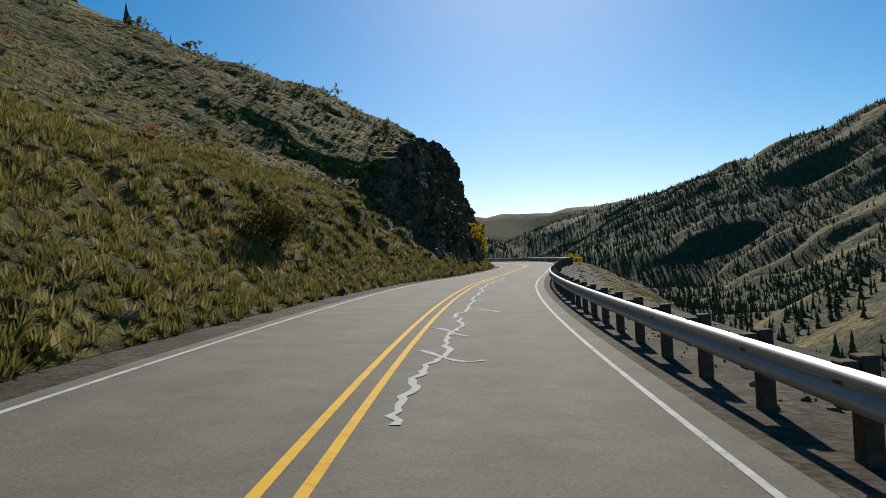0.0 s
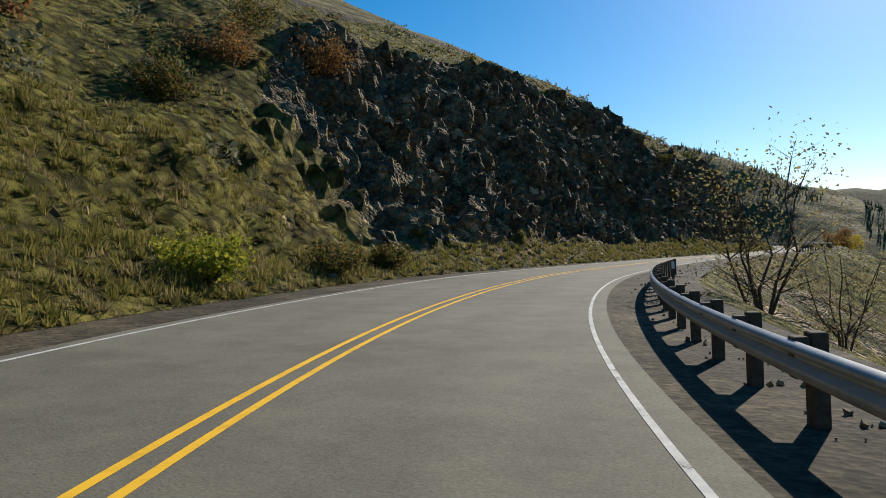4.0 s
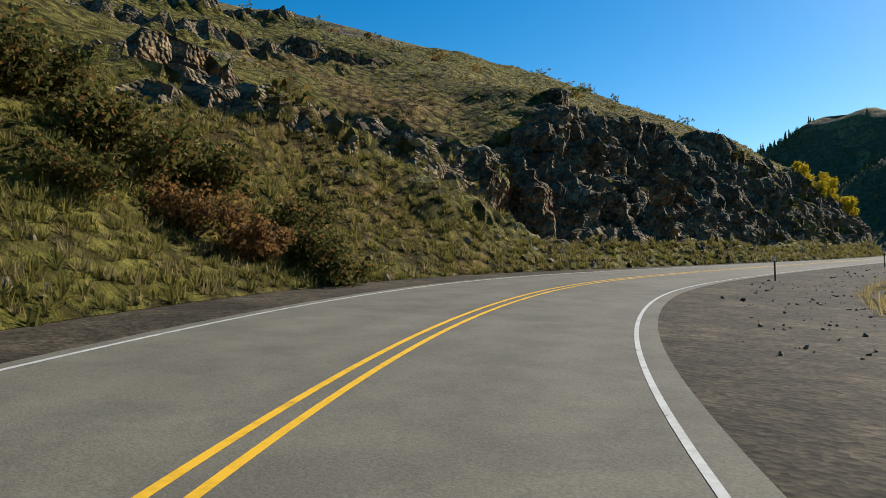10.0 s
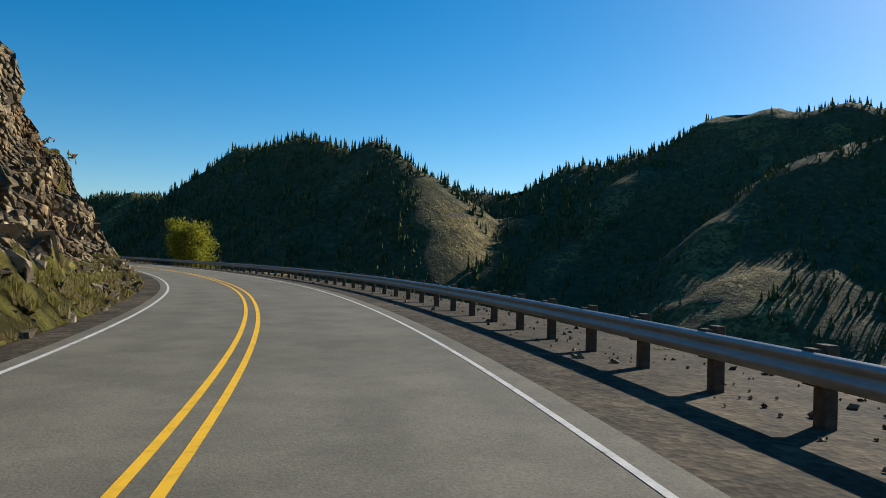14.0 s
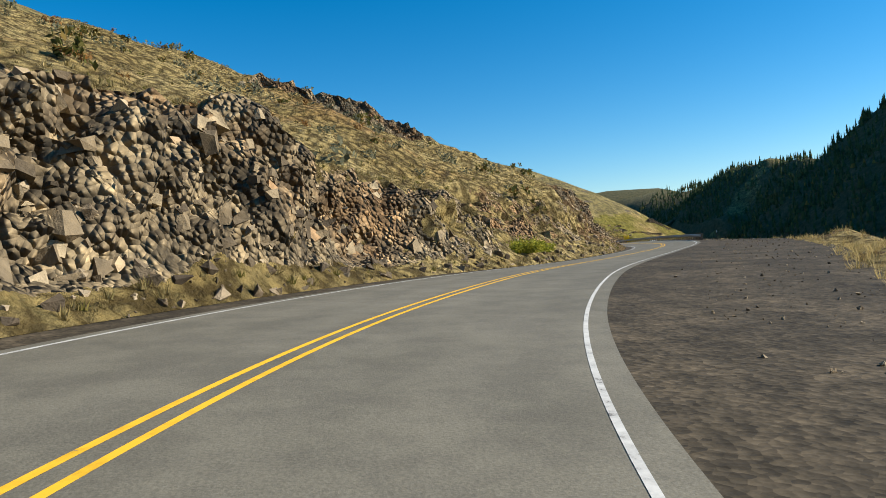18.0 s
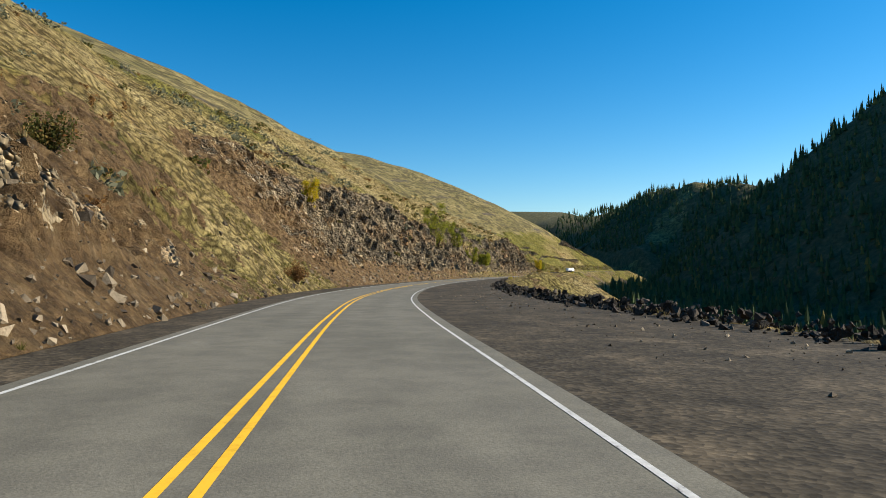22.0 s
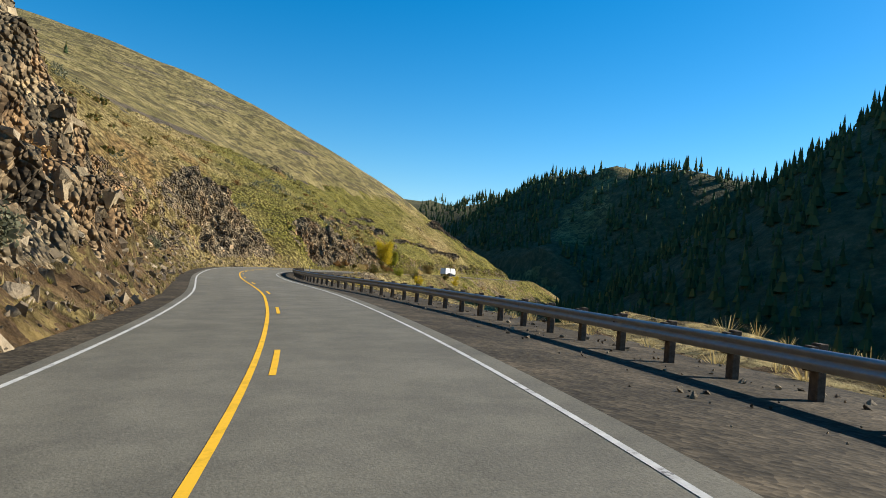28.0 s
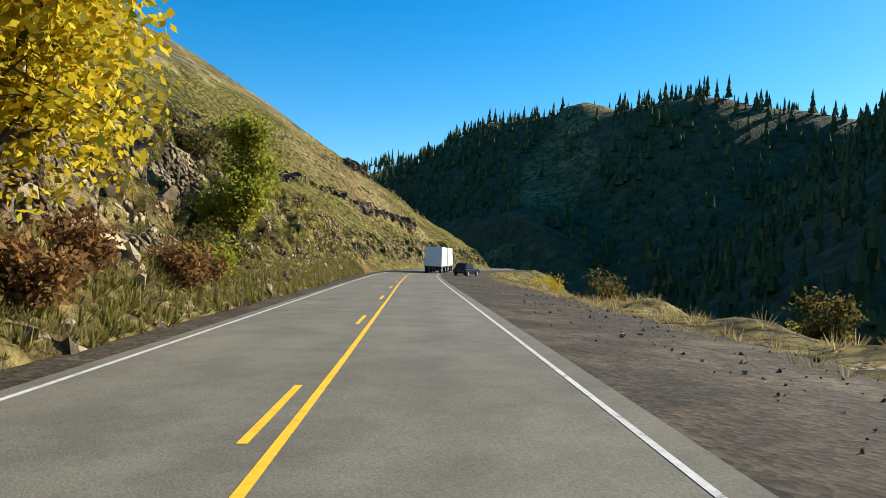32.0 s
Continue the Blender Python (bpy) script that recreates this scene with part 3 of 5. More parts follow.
def crest_height(p):
    z = np.full(len(p), -400.0)
    for line, slope in CRESTS:
        c = np.array(line, float)
        for a, b in zip(c[:-1], c[1:]):
            ab = b[:2] - a[:2]
            u = np.clip(((p - a[:2]) @ ab) / (ab @ ab), 0, 1)
            d = np.linalg.norm(p - (a[:2] + u[:, None] * ab), axis=1)
            h = a[2] + (b[2] - a[2]) * u - np.sqrt((slope * d) ** 2 + 64) + 8
            z = np.maximum(z, h)
    return z


def nearest(p):
    """For points of the plan: the nearest metre of the road, and the distance to its left (right: negative)."""
    sub = np.arange(0, N, 6)
    k = np.empty(len(p), int)
    for i in range(0, len(p), 4000):
        c = p[i : i + 4000]
        k[i : i + 4000] = sub[(((c[:, None] - MID[sub][None]) ** 2).sum(-1)).argmin(1)]
    off = p - MID[k]
    side = np.where((off * LEFT[k]).sum(1) > 0, 1, -1)
    return k, np.linalg.norm(off, axis=1) * side


def ribs(p):
    """Spurs and gullies running down the far slopes."""
    o = 0 * p[:, 0]
    a = fbm(np.c_[p * (0.014, 0.003), o], 3, 81) * np.clip((p[:, 1] - 950) / 150, 0, 1) * np.clip((150 - p[:, 0]) / 100, 0, 1)
    b = fbm(np.c_[p * (0.003, 0.013), o], 3, 84) * np.clip((p[:, 0] - 150) / 100, 0, 1)
    return 24 * (a + b)


def woods(p, z, east, north):
    """How wooded the far slopes are: the deep canyon fully, the first hills in their gullies."""
    r = ribs(p) / 24
    o = 0 * p[:, 0]
    w = 0.32 + 0.28 * np.clip((p[:, 0] - 120) / 60, 0, 1) + 0.24 * np.clip((-p[:, 0] - 300) / 120, 0, 1) - 1.6 * r * (1 - 0.75 * np.clip((-p[:, 0] - 480) / 250, 0, 1)) + np.clip(east, -0.5, 0.5) * 0.7 + 0.9 * fbm(np.c_[p, o] * 0.008, 3, 100)
    deep_in = np.clip((-p[:, 0] - 480) / 250, 0, 1)
    w = w + deep_in * (0.75 + 0.5 * fbm(np.c_[p, o] * 0.012, 2, 103))
    w = w + 0.32 * np.clip((p[:, 1] - 1120) / 120, 0, 1) * np.clip((20 - p[:, 0]) / 80, 0, 1) * np.clip((p[:, 0] + 620) / 100, 0, 1)  # brush and timber over the hill ahead
    # the eastern spurs: dark timber on the shaded sides, open grass along the crests and noses
    spur = 0.72 + 2.0 * np.clip(north, -0.4, 0.4) - 0.5 * np.clip(east, -0.4, 0.5) - 1.3 * r + 0.75 * fbm(np.c_[p, o] * 0.006, 3, 106) + np.clip((20 - z) / 60, 0, 0.4)
    w = w + (spur - w) * np.clip((p[:, 0] - 20) / 60, 0, 1)
    bare = np.array([(-1617.0, 1500.0), (-1548.0, 1395.0)])
    u = np.clip(((p - bare[0]) @ (bare[1] - bare[0])) / ((bare[1] - bare[0]) ** 2).sum(), 0, 1)[:, None]
    w = w - 1.3 * np.clip(1.6 - np.linalg.norm(p - bare[0] - u * (bare[1] - bare[0]), axis=1) / 30, 0, 1)  # an open slope on the last spur
    return np.where((p[:, 1] > 2200) | ((p[:, 1] > 1300) & (p[:, 0] > -40) & (p[:, 0] < 480)), 1.2, w)


def land(p):
    k, d = nearest(p)
    df = np.maximum(d - EDGE_L[k] - outer[k, 2], 0)
    up = hill(df, up_high(k, df)) + Z_FOOT[k]
    r = -d - EDGE_R[k] - outer[k, 0]
    down = Z_OUT[k] - np.minimum(outer[k, 1], 0.6 * np.maximum(r - bench[k], 0))
    c = crest_height(p) + fbm(np.c_[p, 0 * p[:, 0]] * 0.006, 4, 80) * 26 * np.clip((-d - 60) / 300, 0, 1)
    c = c + ribs(p) * np.clip((-d - 90) / 250, 0, 1)
    z = np.where(d > 0, up, np.maximum(down, np.where(r > 25, c, -400)))
    z = z + fbm(np.c_[p, 0 * p[:, 0]] * 0.015, 4, 90) * np.where(d > 0, 7, 8) * np.clip((np.abs(d) - 40) / 80, 0, 1)
    inside = ((d > 0) & (d < lat_end[k] - 5)) | ((d <= 0) & (r < fall[-1] * 0.86 - 4))
    z = np.where(inside, z - 4.0 - np.where(np.abs(d) < 14, 6, 0), z)
    return z, k, d


def country(x0, x1, y0, y1, step, hole=None):
    nx, ny = int((x1 - x0) / step) + 1, int((y1 - y0) / step) + 1
    gx, gy = np.meshgrid(x0 + np.arange(nx) * step, y0 + np.arange(ny) * step, indexing="ij")
    p = np.stack([gx.ravel(), gy.ravel()], -1)
    z, k, d = land(p)
    f = grid_faces(nx, ny)
    if hole is not None:
        c = p[f].mean(1)
        f = f[~((c[:, 0] > hole[0]) & (c[:, 0] < hole[1]) & (c[:, 1] > hole[2]) & (c[:, 1] < hole[3]))]
    zz = z.reshape(nx, ny)
    east, north = (np.gradient(zz, axis=0) / step).ravel(), (np.gradient(zz, axis=1) / step).ravel()
    wood = np.where(d < -32, woods(p, z, east, north), -1)
    return np.c_[p, z], f, wood


near_box = (-1800, 700, -140, 1700)
v1, f1, w1 = country(near_box[0], near_box[1], near_box[2], near_box[3], 10)
v2, f2, w2 = country(-4200, 3200, -1500, 5000, 80, (-1760, 660, -100, 1640))
gv, gf, gw = np.vstack([v1, v2]), np.vstack([f1, f2 + len(v1)]), np.r_[w1, w2]
tagged(sheet("ground", gv, gf, M_FAR, {"wood": gw}), "dry grass and forest hills across the canyon", "hills", "", "structure")

# ---- road ----
band("road", EDGE_L, -EDGE_R, 0.0, M_ASPHALT, label="worn grey two-lane asphalt road", category="road")
band("gravel_inner", EDGE_L + outer[:, 2] + 1.2, EDGE_L - 0.3, -0.012, M_GRAVEL, label="gravel strip at the foot of the slope", category="gravel shoulder")
band("gravel_outer", -EDGE_R + 0.3, -EDGE_R - sh - 0.9, -0.015, M_GRAVEL, label="dark gravel road shoulder and pull-out", category="gravel shoulder")
band("edge_line", WHITE_L + 0.05, WHITE_L - 0.05, 0.005, M_WHITE, label="worn white painted edge line", category="road marking")
band("edge_line", 0.042 - WHITE_R, -0.042 - WHITE_R, 0.005, M_WHITE, label="worn white painted edge line", category="road marking")


def at_tau(t):
    return int(np.interp(t, TAU, np.arange(N)))


for a, b, d0 in ((-3, 32.05, 0.215), (-3, 27.9, -0.11), (30.42, 60, -0.11)):
    band("centre_line", d0, d0 - 0.105, 0.005, M_YELLOW, at_tau(a), at_tau(b), label="yellow painted centre line", category="road marking")
for a, b, d0 in ((27.98, 30.4, -0.11), (32.12, 34.4, 0.215)):
    for k in range(at_tau(a), at_tau(b), 24):
        band("centre_dash", d0, d0 - 0.105, 0.005, M_YELLOW, k, k + 7, label="short yellow painted centre dash", category="road marking")
# pale filler in the cracks of the road: wandering seams along the lane, with branches across it
rc = np.random.default_rng(77)
for i, (t, d, length, across) in enumerate(((0.1, -0.75, 12, 0), (0.27, -0.85, 11, 0), (0.42, -0.8, 12, 0), (0.58, -0.9, 12, 0), (0.17, -1.0, 0, 1.1), (0.22, -0.7, 0, 0.9), (0.3, -1.3, 0, 1.2), (0.36, -0.8, 0, 1.0), (0.45, -1.1, 0, 1.4), (0.53, -0.8, 0, 0.9), (0.66, -1.0, 0, 1.1), (1.27, -0.6, 3, 0), (1.3, -1.7, 0, 0.8), (1.34, -1.2, 0, 0.6), (6.78, -1.4, 5, 0), (6.95, -1.2, 4, 0))):
    n = int((length or 1.6) / 0.2)
    u = np.linspace(0, 1, n)
    drift = np.cumsum(rc.normal(size=n)) * 0.045
    ky = np.interp(t, TAU, np.arange(N)) + (u * length if length else 0.8 * np.sin(u * 3 + i)) / STEP
    dx = d + (drift - drift.mean() if length else across * (u - 0.5) + 0.4 * drift)
    line = np.stack([np.interp(ky, np.arange(N), (MID[:, c])) + np.interp(ky, np.arange(N), LEFT[:, c]) * dx for c in (0, 1)], -1)
    side = np.gradient(line, axis=0)
    side = np.stack([-side[:, 1], side[:, 0]], -1) / np.linalg.norm(side, axis=1)[:, None] * (0.035 + 0.03 * rc.random((n, 1)))
    zc = cant(np.round(ky).astype(int), dx) + 0.008
    v = np.stack([np.c_[line - side, zc], np.c_[line + side, zc]], 1)
    tagged(sheet("crack_filler", v.reshape(-1, 3), grid_faces(n, 2), M_FILLER), "pale winding crack filler on the asphalt", "road marking", "", "structure")

# ---- things ----
def part(name, bm, material, parent=None, label=""):
    """Links a bmesh as one mesh object, under a thing or a part."""
    me = bpy.data.meshes.new(name)
    bm.to_mesh(me)
    bm.free()
    for m in material if isinstance(material, (list, tuple)) else [material]:
        me.materials.append(m)
    ob = new(name, me)
    ob.parent = parent
    if label:
        ob["label"] = label
    return ob


def share(name, me, m, parent):
    ob = new(name, me)
    ob.parent, ob.matrix_basis = parent, m
    return ob


def box(bm, x0, x1, y0, y1, z0, z1):
    r = bmesh.ops.create_cube(bm, size=1)["verts"]
    for v in r:
        v.co = Vector(((x0 + x1) / 2 + v.co.x * (x1 - x0), (y0 + y1) / 2 + v.co.y * (y1 - y0), (z0 + z1) / 2 + v.co.z * (z1 - z0)))
    return r


def station(tau):
    """The metre of the road passed at a time."""
    return int(np.interp(tau, TAU, np.arange(N)))


def place_at(k, d, z=0.0):
    """A point d metres to the left of the yellow line."""
    q = MID[k] + LEFT[k] * d
    return Vector((q[0], q[1], z + cant(k, d)))


def heading(k):
    return math.atan2(-TAN[k, 0], TAN[k, 1])


def ground_at(k, d):
    """The height of the ground d metres to the left of the yellow line (right: negative)."""
    if d >= 0:
        lat_k = d - EDGE_L[k] - outer[k, 2]
        if lat_k <= 0:
            return float(cant(k, d))
        row = SLOPE[k]
        off = (row[:, :2] - MID[k]) @ LEFT[k]
        return float(np.interp(d, np.maximum.accumulate(off), row[:, 2]))
    r = -d - EDGE_R[k] - outer[k, 0]
    if r <= 0:
        return -0.02 + float(cant(k, d))
    row = BANK[k]
    off = -((row[:, :2] - MID[k]) @ LEFT[k])
    return float(np.interp(-d, off, row[:, 2]))


def simple(name, c, rough=0.7, metal=0.0, vary=0.25, scale=6.0, bump=0.2):
    m = mat(name, rough, metal)
    g = Graph(m)
    n = g.noise(scale, 5, 0.65)
    g.colour(g.ramp(n, [(0.3, tuple(v * (1 - vary) for v in c)), (0.7, tuple(min(1, v * (1 + vary)) for v in c))]))
    if bump:
        g.bump(n, bump, 0.02)
    return m


M_STEEL = simple("galvanised_steel", (0.33, 0.33, 0.32), 0.5, 0.55, 0.15, 4.0, 0.05)
M_POST = simple("weathered_timber", (0.11, 0.085, 0.06), 0.9, 0, 0.4, 9.0, 0.4)
M_BARK = simple("bark", (0.09, 0.07, 0.05), 0.95, 0, 0.4, 12.0, 0.5)
M_WHITEBOX = simple("white_panel", (0.78, 0.78, 0.76), 0.45, 0, 0.06, 0.8, 0.0)
M_DARK = simple("dark_rubber", (0.02, 0.02, 0.022), 0.8, 0, 0.3, 8.0, 0.1)
M_AMBER = simple("sign_yellow", (0.85, 0.36, 0.02), 0.45, 0, 0.06, 2.0, 0.0)
M_BLACK = simple("sign_black", (0.015, 0.015, 0.015), 0.5, 0, 0.1, 2.0, 0.0)
M_SIGNBACK = simple("sign_back", (0.22, 0.21, 0.19), 0.5, 0.6, 0.2, 3.0, 0.0)
M_GREEN = simple("sign_green", (0.01, 0.16, 0.07), 0.45, 0, 0.06, 2.0, 0.0)
M_REFLECT = simple("reflector_white", (0.75, 0.75, 0.73), 0.4, 0, 0.06, 5.0, 0.0)


# ---- guard rails ----
def beam_profile():
    """A W-shaped steel beam, seen end on: across and up."""
    pts = [(0.0, 0.44), (0.03, 0.455), (0.075, 0.53), (0.075, 0.57), (0.0, 0.615), (0.0, 0.645), (0.075, 0.69), (0.075, 0.73), (0.03, 0.76), (0.0, 0.77)]
    return np.array(pts)


post_bm = bmesh.new()
box(post_bm, -0.075, 0.075, -0.10, 0.10, -0.9, 0.84)
bmesh.ops.bevel(post_bm, geom=post_bm.edges[:], offset=0.012, segments=1, affect="EDGES")
POST_ME = bpy.data.meshes.new("post")
post_bm.to_mesh(POST_ME)
POST_ME.materials.append(M_POST)
block_bm = bmesh.new()
box(block_bm, -0.07, 0.07, -0.09, 0.09, 0.42, 0.80)
bmesh.ops.bevel(block_bm, geom=block_bm.edges[:], offset=0.01, segments=1, affect="EDGES")
BLOCK_ME = bpy.data.meshes.new("spacer_block")
block_bm.to_mesh(BLOCK_ME)
BLOCK_ME.materials.append(M_POST)


def guard_rail(t0, t1, offsets, label):
    k0, k1 = station(t0), station(t1)
    ks = np.arange(k0, k1 + 1)
    off = (smooth(keyed(offsets, TAU)[:, 0], 12) - 1.3 + lane[:, 0])[ks]
    line = MID[ks] - LEFT[ks] * off[:, None]
    rail = tagged(new("guard_rail"), label, "guard rail", "guard rails beside the road")
    zk = cant(ks, -off)
    rail.location = (*line[0], zk[0])
    base = np.array([*line[0], zk[0]])
    prof = beam_profile()
    tn = np.gradient(line, axis=0)
    tn /= np.linalg.norm(tn, axis=1)[:, None]
    side = np.stack([-tn[:, 1], tn[:, 0]], -1)
    v = np.zeros((len(ks), len(prof), 3))
    v[:, :, :2] = line[:, None] + side[:, None] * prof[None, :, :1]
    v[:, :, 2] = prof[None, :, 1] + zk[:, None]
    v = v.reshape(-1, 3) - base
    f = grid_faces(len(ks), len(prof))
    v2 = v.copy()
    v2[:, :2] -= np.repeat(side, len(prof), axis=0) * 0.008
    ob = sheet("beam", np.vstack([v, v2]), np.vstack([f[:, ::-1], f + len(v)]), M_STEEL)
    ob.parent = rail
    for end in (0, -1):
        eb = bmesh.new()
        box(eb, -0.02, 0.12, -0.25, 0.25, 0.42, 0.79)
        bmesh.ops.bevel(eb, geom=eb.edges[:], offset=0.03, segments=2, affect="EDGES")
        e = part("end_terminal", eb, M_STEEL, rail)
        a = math.atan2(side[end, 1], side[end, 0])
        e.matrix_basis = pose(*(line[end] - base[:2]), zk[end] - base[2], 0, 0, math.degrees(a))
    for i in range(2, len(ks) - 1, 4):
        a = math.degrees(math.atan2(side[i, 1], side[i, 0]))
        q = line[i] - base[:2] - side[i] * 0.16
        share("post", POST_ME, pose(*(q - side[i] * 0.06), zk[i] - base[2], 0, 0, a), rail)
        share("spacer_block", BLOCK_ME, pose(*(q + side[i] * 0.09), zk[i] - base[2], 0, 0, a), rail)


guard_rail(-0.6, 4.62, [(-1, 4.1), (0.6, 4.2), (1.1, 4.5), (1.35, 6.1), (1.7, 5.7), (2.1, 5.05), (2.4, 5.5), (2.75, 7.8), (3.05, 11.8), (3.22, 8.9), (3.5, 5.2), (3.9, 3.9), (4.1, 3.9), (4.45, 4.8), (4.6, 5.0)], "weathered steel guard rail on short timber posts")
guard_rail(5.6, 8.72, [(5, 5.1), (6.5, 5.9), (7.1, 6.9), (8.1, 6.3), (8.4, 5.7), (8.7, 5.5)], "weathered steel guard rail on short timber posts")
guard_rail(12.5, 16.48, [(12, 5.2), (12.5, 5.4), (13.1, 6.6), (13.4, 6.1), (14, 6.1), (16.1, 6.4), (16.25, 6.0), (16.48, 5.2)], "weathered steel guard rail on short timber posts")
guard_rail(19.8, 21.72, [(19, 5.1), (19.8, 4.8), (20.1, 4.8), (20.5, 4.8), (21.1, 5.2), (21.3, 5.35), (21.7, 5.5)], "weathered steel guard rail on short timber posts")
guard_rail(26.05, 29.93, [(26, 5.5), (27, 5.7), (27.6, 6.7), (28.1, 8.7), (28.4, 8.1), (28.8, 5.9), (29.1, 5.05), (29.3, 5.0), (29.6, 4.7), (29.93, 4.7)], "weathered steel guard rail on short timber posts")


# ---- plants ----
def leafy(name, stops, rough=0.9, glow=0.4):
    m = mat(name, rough)
    g = Graph(m)
    c = g.ramp(g.island(), stops)
    g.colour(c)
    thin = m.node_tree.nodes.new("ShaderNodeBsdfTranslucent")
    both = m.node_tree.nodes.new("ShaderNodeMixShader")
    both.inputs[0].default_value = glow
    g.link(c, thin.inputs["Color"])
    g.link(g.b.outputs[0], both.inputs[1])
    g.link(thin.outputs[0], both.inputs[2])
    g.link(both.outputs[0], m.node_tree.nodes["Material Output"].inputs["Surface"])
    return m


M_LEAF_YELLOW = leafy("autumn_leaves", [(0.0, (0.32, 0.25, 0.02)), (0.4, (0.6, 0.44, 0.02)), (0.75, (0.74, 0.56, 0.03)), (1.0, (0.36, 0.36, 0.04))])
M_LEAF_GREEN = leafy("pale_green_leaves", [(0.0, (0.12, 0.15, 0.02)), (0.5, (0.28, 0.29, 0.035)), (1.0, (0.46, 0.41, 0.05))])
M_LEAF_OLIVE = leafy("olive_leaves", [(0.0, (0.05, 0.06, 0.015)), (0.5, (0.11, 0.11, 0.03)), (0.85, (0.2, 0.14, 0.04)), (1.0, (0.25, 0.11, 0.04))])
M_LEAF_RUST = leafy("rusty_leaves", [(0.0, (0.12, 0.07, 0.03)), (0.5, (0.24, 0.13, 0.05)), (1.0, (0.36, 0.2, 0.06))])
M_LEAF_FADED = leafy("faded_brown_leaves", [(0.0, (0.1, 0.08, 0.03)), (0.5, (0.2, 0.145, 0.05)), (1.0, (0.34, 0.23, 0.06))])
M_GRASS = leafy("dry_bunchgrass", [(0.0, (0.15, 0.122, 0.045)), (0.4, (0.275, 0.215, 0.09)), (0.8, (0.41, 0.325, 0.155)), (1.0, (0.2, 0.18, 0.07))])
M_GRASS_OLIVE = leafy("olive_bunchgrass", [(0.0, (0.1, 0.098, 0.024)), (0.5, (0.2, 0.178, 0.045)), (0.9, (0.31, 0.25, 0.075)), (1.0, (0.13, 0.14, 0.035))])
M_SAGE = leafy("sagebrush_leaves", [(0.0, (0.09, 0.1, 0.06)), (0.6, (0.18, 0.18, 0.11)), (1.0, (0.27, 0.26, 0.16))])
M_PINE = leafy("conifer_needles", [(0.0, (0.036, 0.058, 0.023)), (0.5, (0.066, 0.096, 0.038)), (0.9, (0.095, 0.115, 0.043)), (1.0, (0.2, 0.15, 0.04))], 0.9, 0.1)
M_GOLD = leafy("golden_grass", [(0.0, (0.26, 0.19, 0.07)), (0.5, (0.44, 0.33, 0.13)), (1.0, (0.56, 0.44, 0.2))])


def leaf_cloud(rng, centres, radii, count, size):
    """Small leaf quads scattered through clumps: vertices and faces."""
    n = len(centres)
    which = rng.integers(0, n, count)
    d = rng.normal(size=(count, 3))
    d /= np.linalg.norm(d, axis=1)[:, None]
    c = centres[which] + d * (radii[which] * rng.random(count) ** 0.45)[:, None]
    a = rng.normal(size=(count, 3))
    a /= np.linalg.norm(a, axis=1)[:, None]
    b = np.cross(a, rng.normal(size=(count, 3)))
    b /= np.linalg.norm(b, axis=1)[:, None]
    s = (size * (0.6 + 0.8 * rng.random(count)))[:, None]
    v = np.stack([c - a * s, c - b * s * 0.55, c + a * s, c + b * s * 0.55], 1)
    return v.reshape(-1, 3), np.arange(4 * count).reshape(-1, 4)


def limb(bm, a, b, r0, r1, sides=5):
    """A tapered branch from a to b."""
    a, b = Vector(a), Vector(b)
    q = (b - a).to_track_quat("Z", "Y")
    rings = []
    for p, r in ((a, r0), (b, r1)):
        rings.append([bm.verts.new(p + q @ Vector((r * math.cos(2 * math.pi * i / sides), r * math.sin(2 * math.pi * i / sides), 0))) for i in range(sides)])
    for i in range(sides):
        bm.faces.new((rings[0][i], rings[0][(i + 1) % sides], rings[1][(i + 1) % sides], rings[1][i]))


def leafy_tree(name, seed, height, spread, leaves, leaf, size, label, category, stems=1, low=0.3, bare=0.0):
    """A broad-leaved tree or tall shrub with its trunk at the origin."""
    rng = np.random.default_rng(seed)
    root = tagged(new(name), label, category)
    bm = bmesh.new()
    tips = []
    for s in range(stems):
        a = 2 * math.pi * (s + rng.random() * 0.6) / stems
        lean = 0.05 if stems == 1 else 0.28
        p = Vector((0.12 * math.cos(a) * (stems > 1), 0.12 * math.sin(a) * (stems > 1), -0.3))
        top = Vector((math.cos(a) * lean * height, math.sin(a) * lean * height, height * (0.7 + 0.2 * rng.random())))
        prev, r = p, 0.035 * height / (1 + 0.4 * (stems - 1))
        for j in range(1, 5):
            nxt = p.lerp(top, j / 4) + Vector(rng.normal(size=3) * 0.025 * height)
            limb(bm, prev, nxt, r, r * 0.72)
            r *= 0.72
            if j / 4 >= low:
                for b in range(5 if stems == 1 else 3):
                    aa = rng.random() * 2 * math.pi
                    ln = spread * (0.55 + 0.4 * rng.random()) * (1.15 - 0.6 * j / 4)
                    tip = nxt + Vector((math.cos(aa) * ln, math.sin(aa) * ln, ln * (0.35 + 0.5 * rng.random())))
                    limb(bm, nxt, tip, r * 0.5, r * 0.1, 4)
                    tips += [nxt.lerp(tip, 0.6), tip]
                    for c in range(2):
                        tw = nxt.lerp(tip, 0.5) + Vector(rng.normal(size=3) * ln * 0.4)
                        limb(bm, nxt.lerp(tip, 0.4), tw, r * 0.25, r * 0.06, 3)
                        tips.append(tw)
            prev = nxt
        tips.append(prev)
    part("trunk", bm, M_BARK, root)
    c = np.array([tuple(t) for t in tips])
    rad = spread * (0.26 + 0.3 * rng.random(len(c)))
    v, f = leaf_cloud(rng, c, rad, int(leaves * 1.5), size * 1.35)
    crown = sheet("crown", v, f, leaf)
    crown.parent = root
    return root


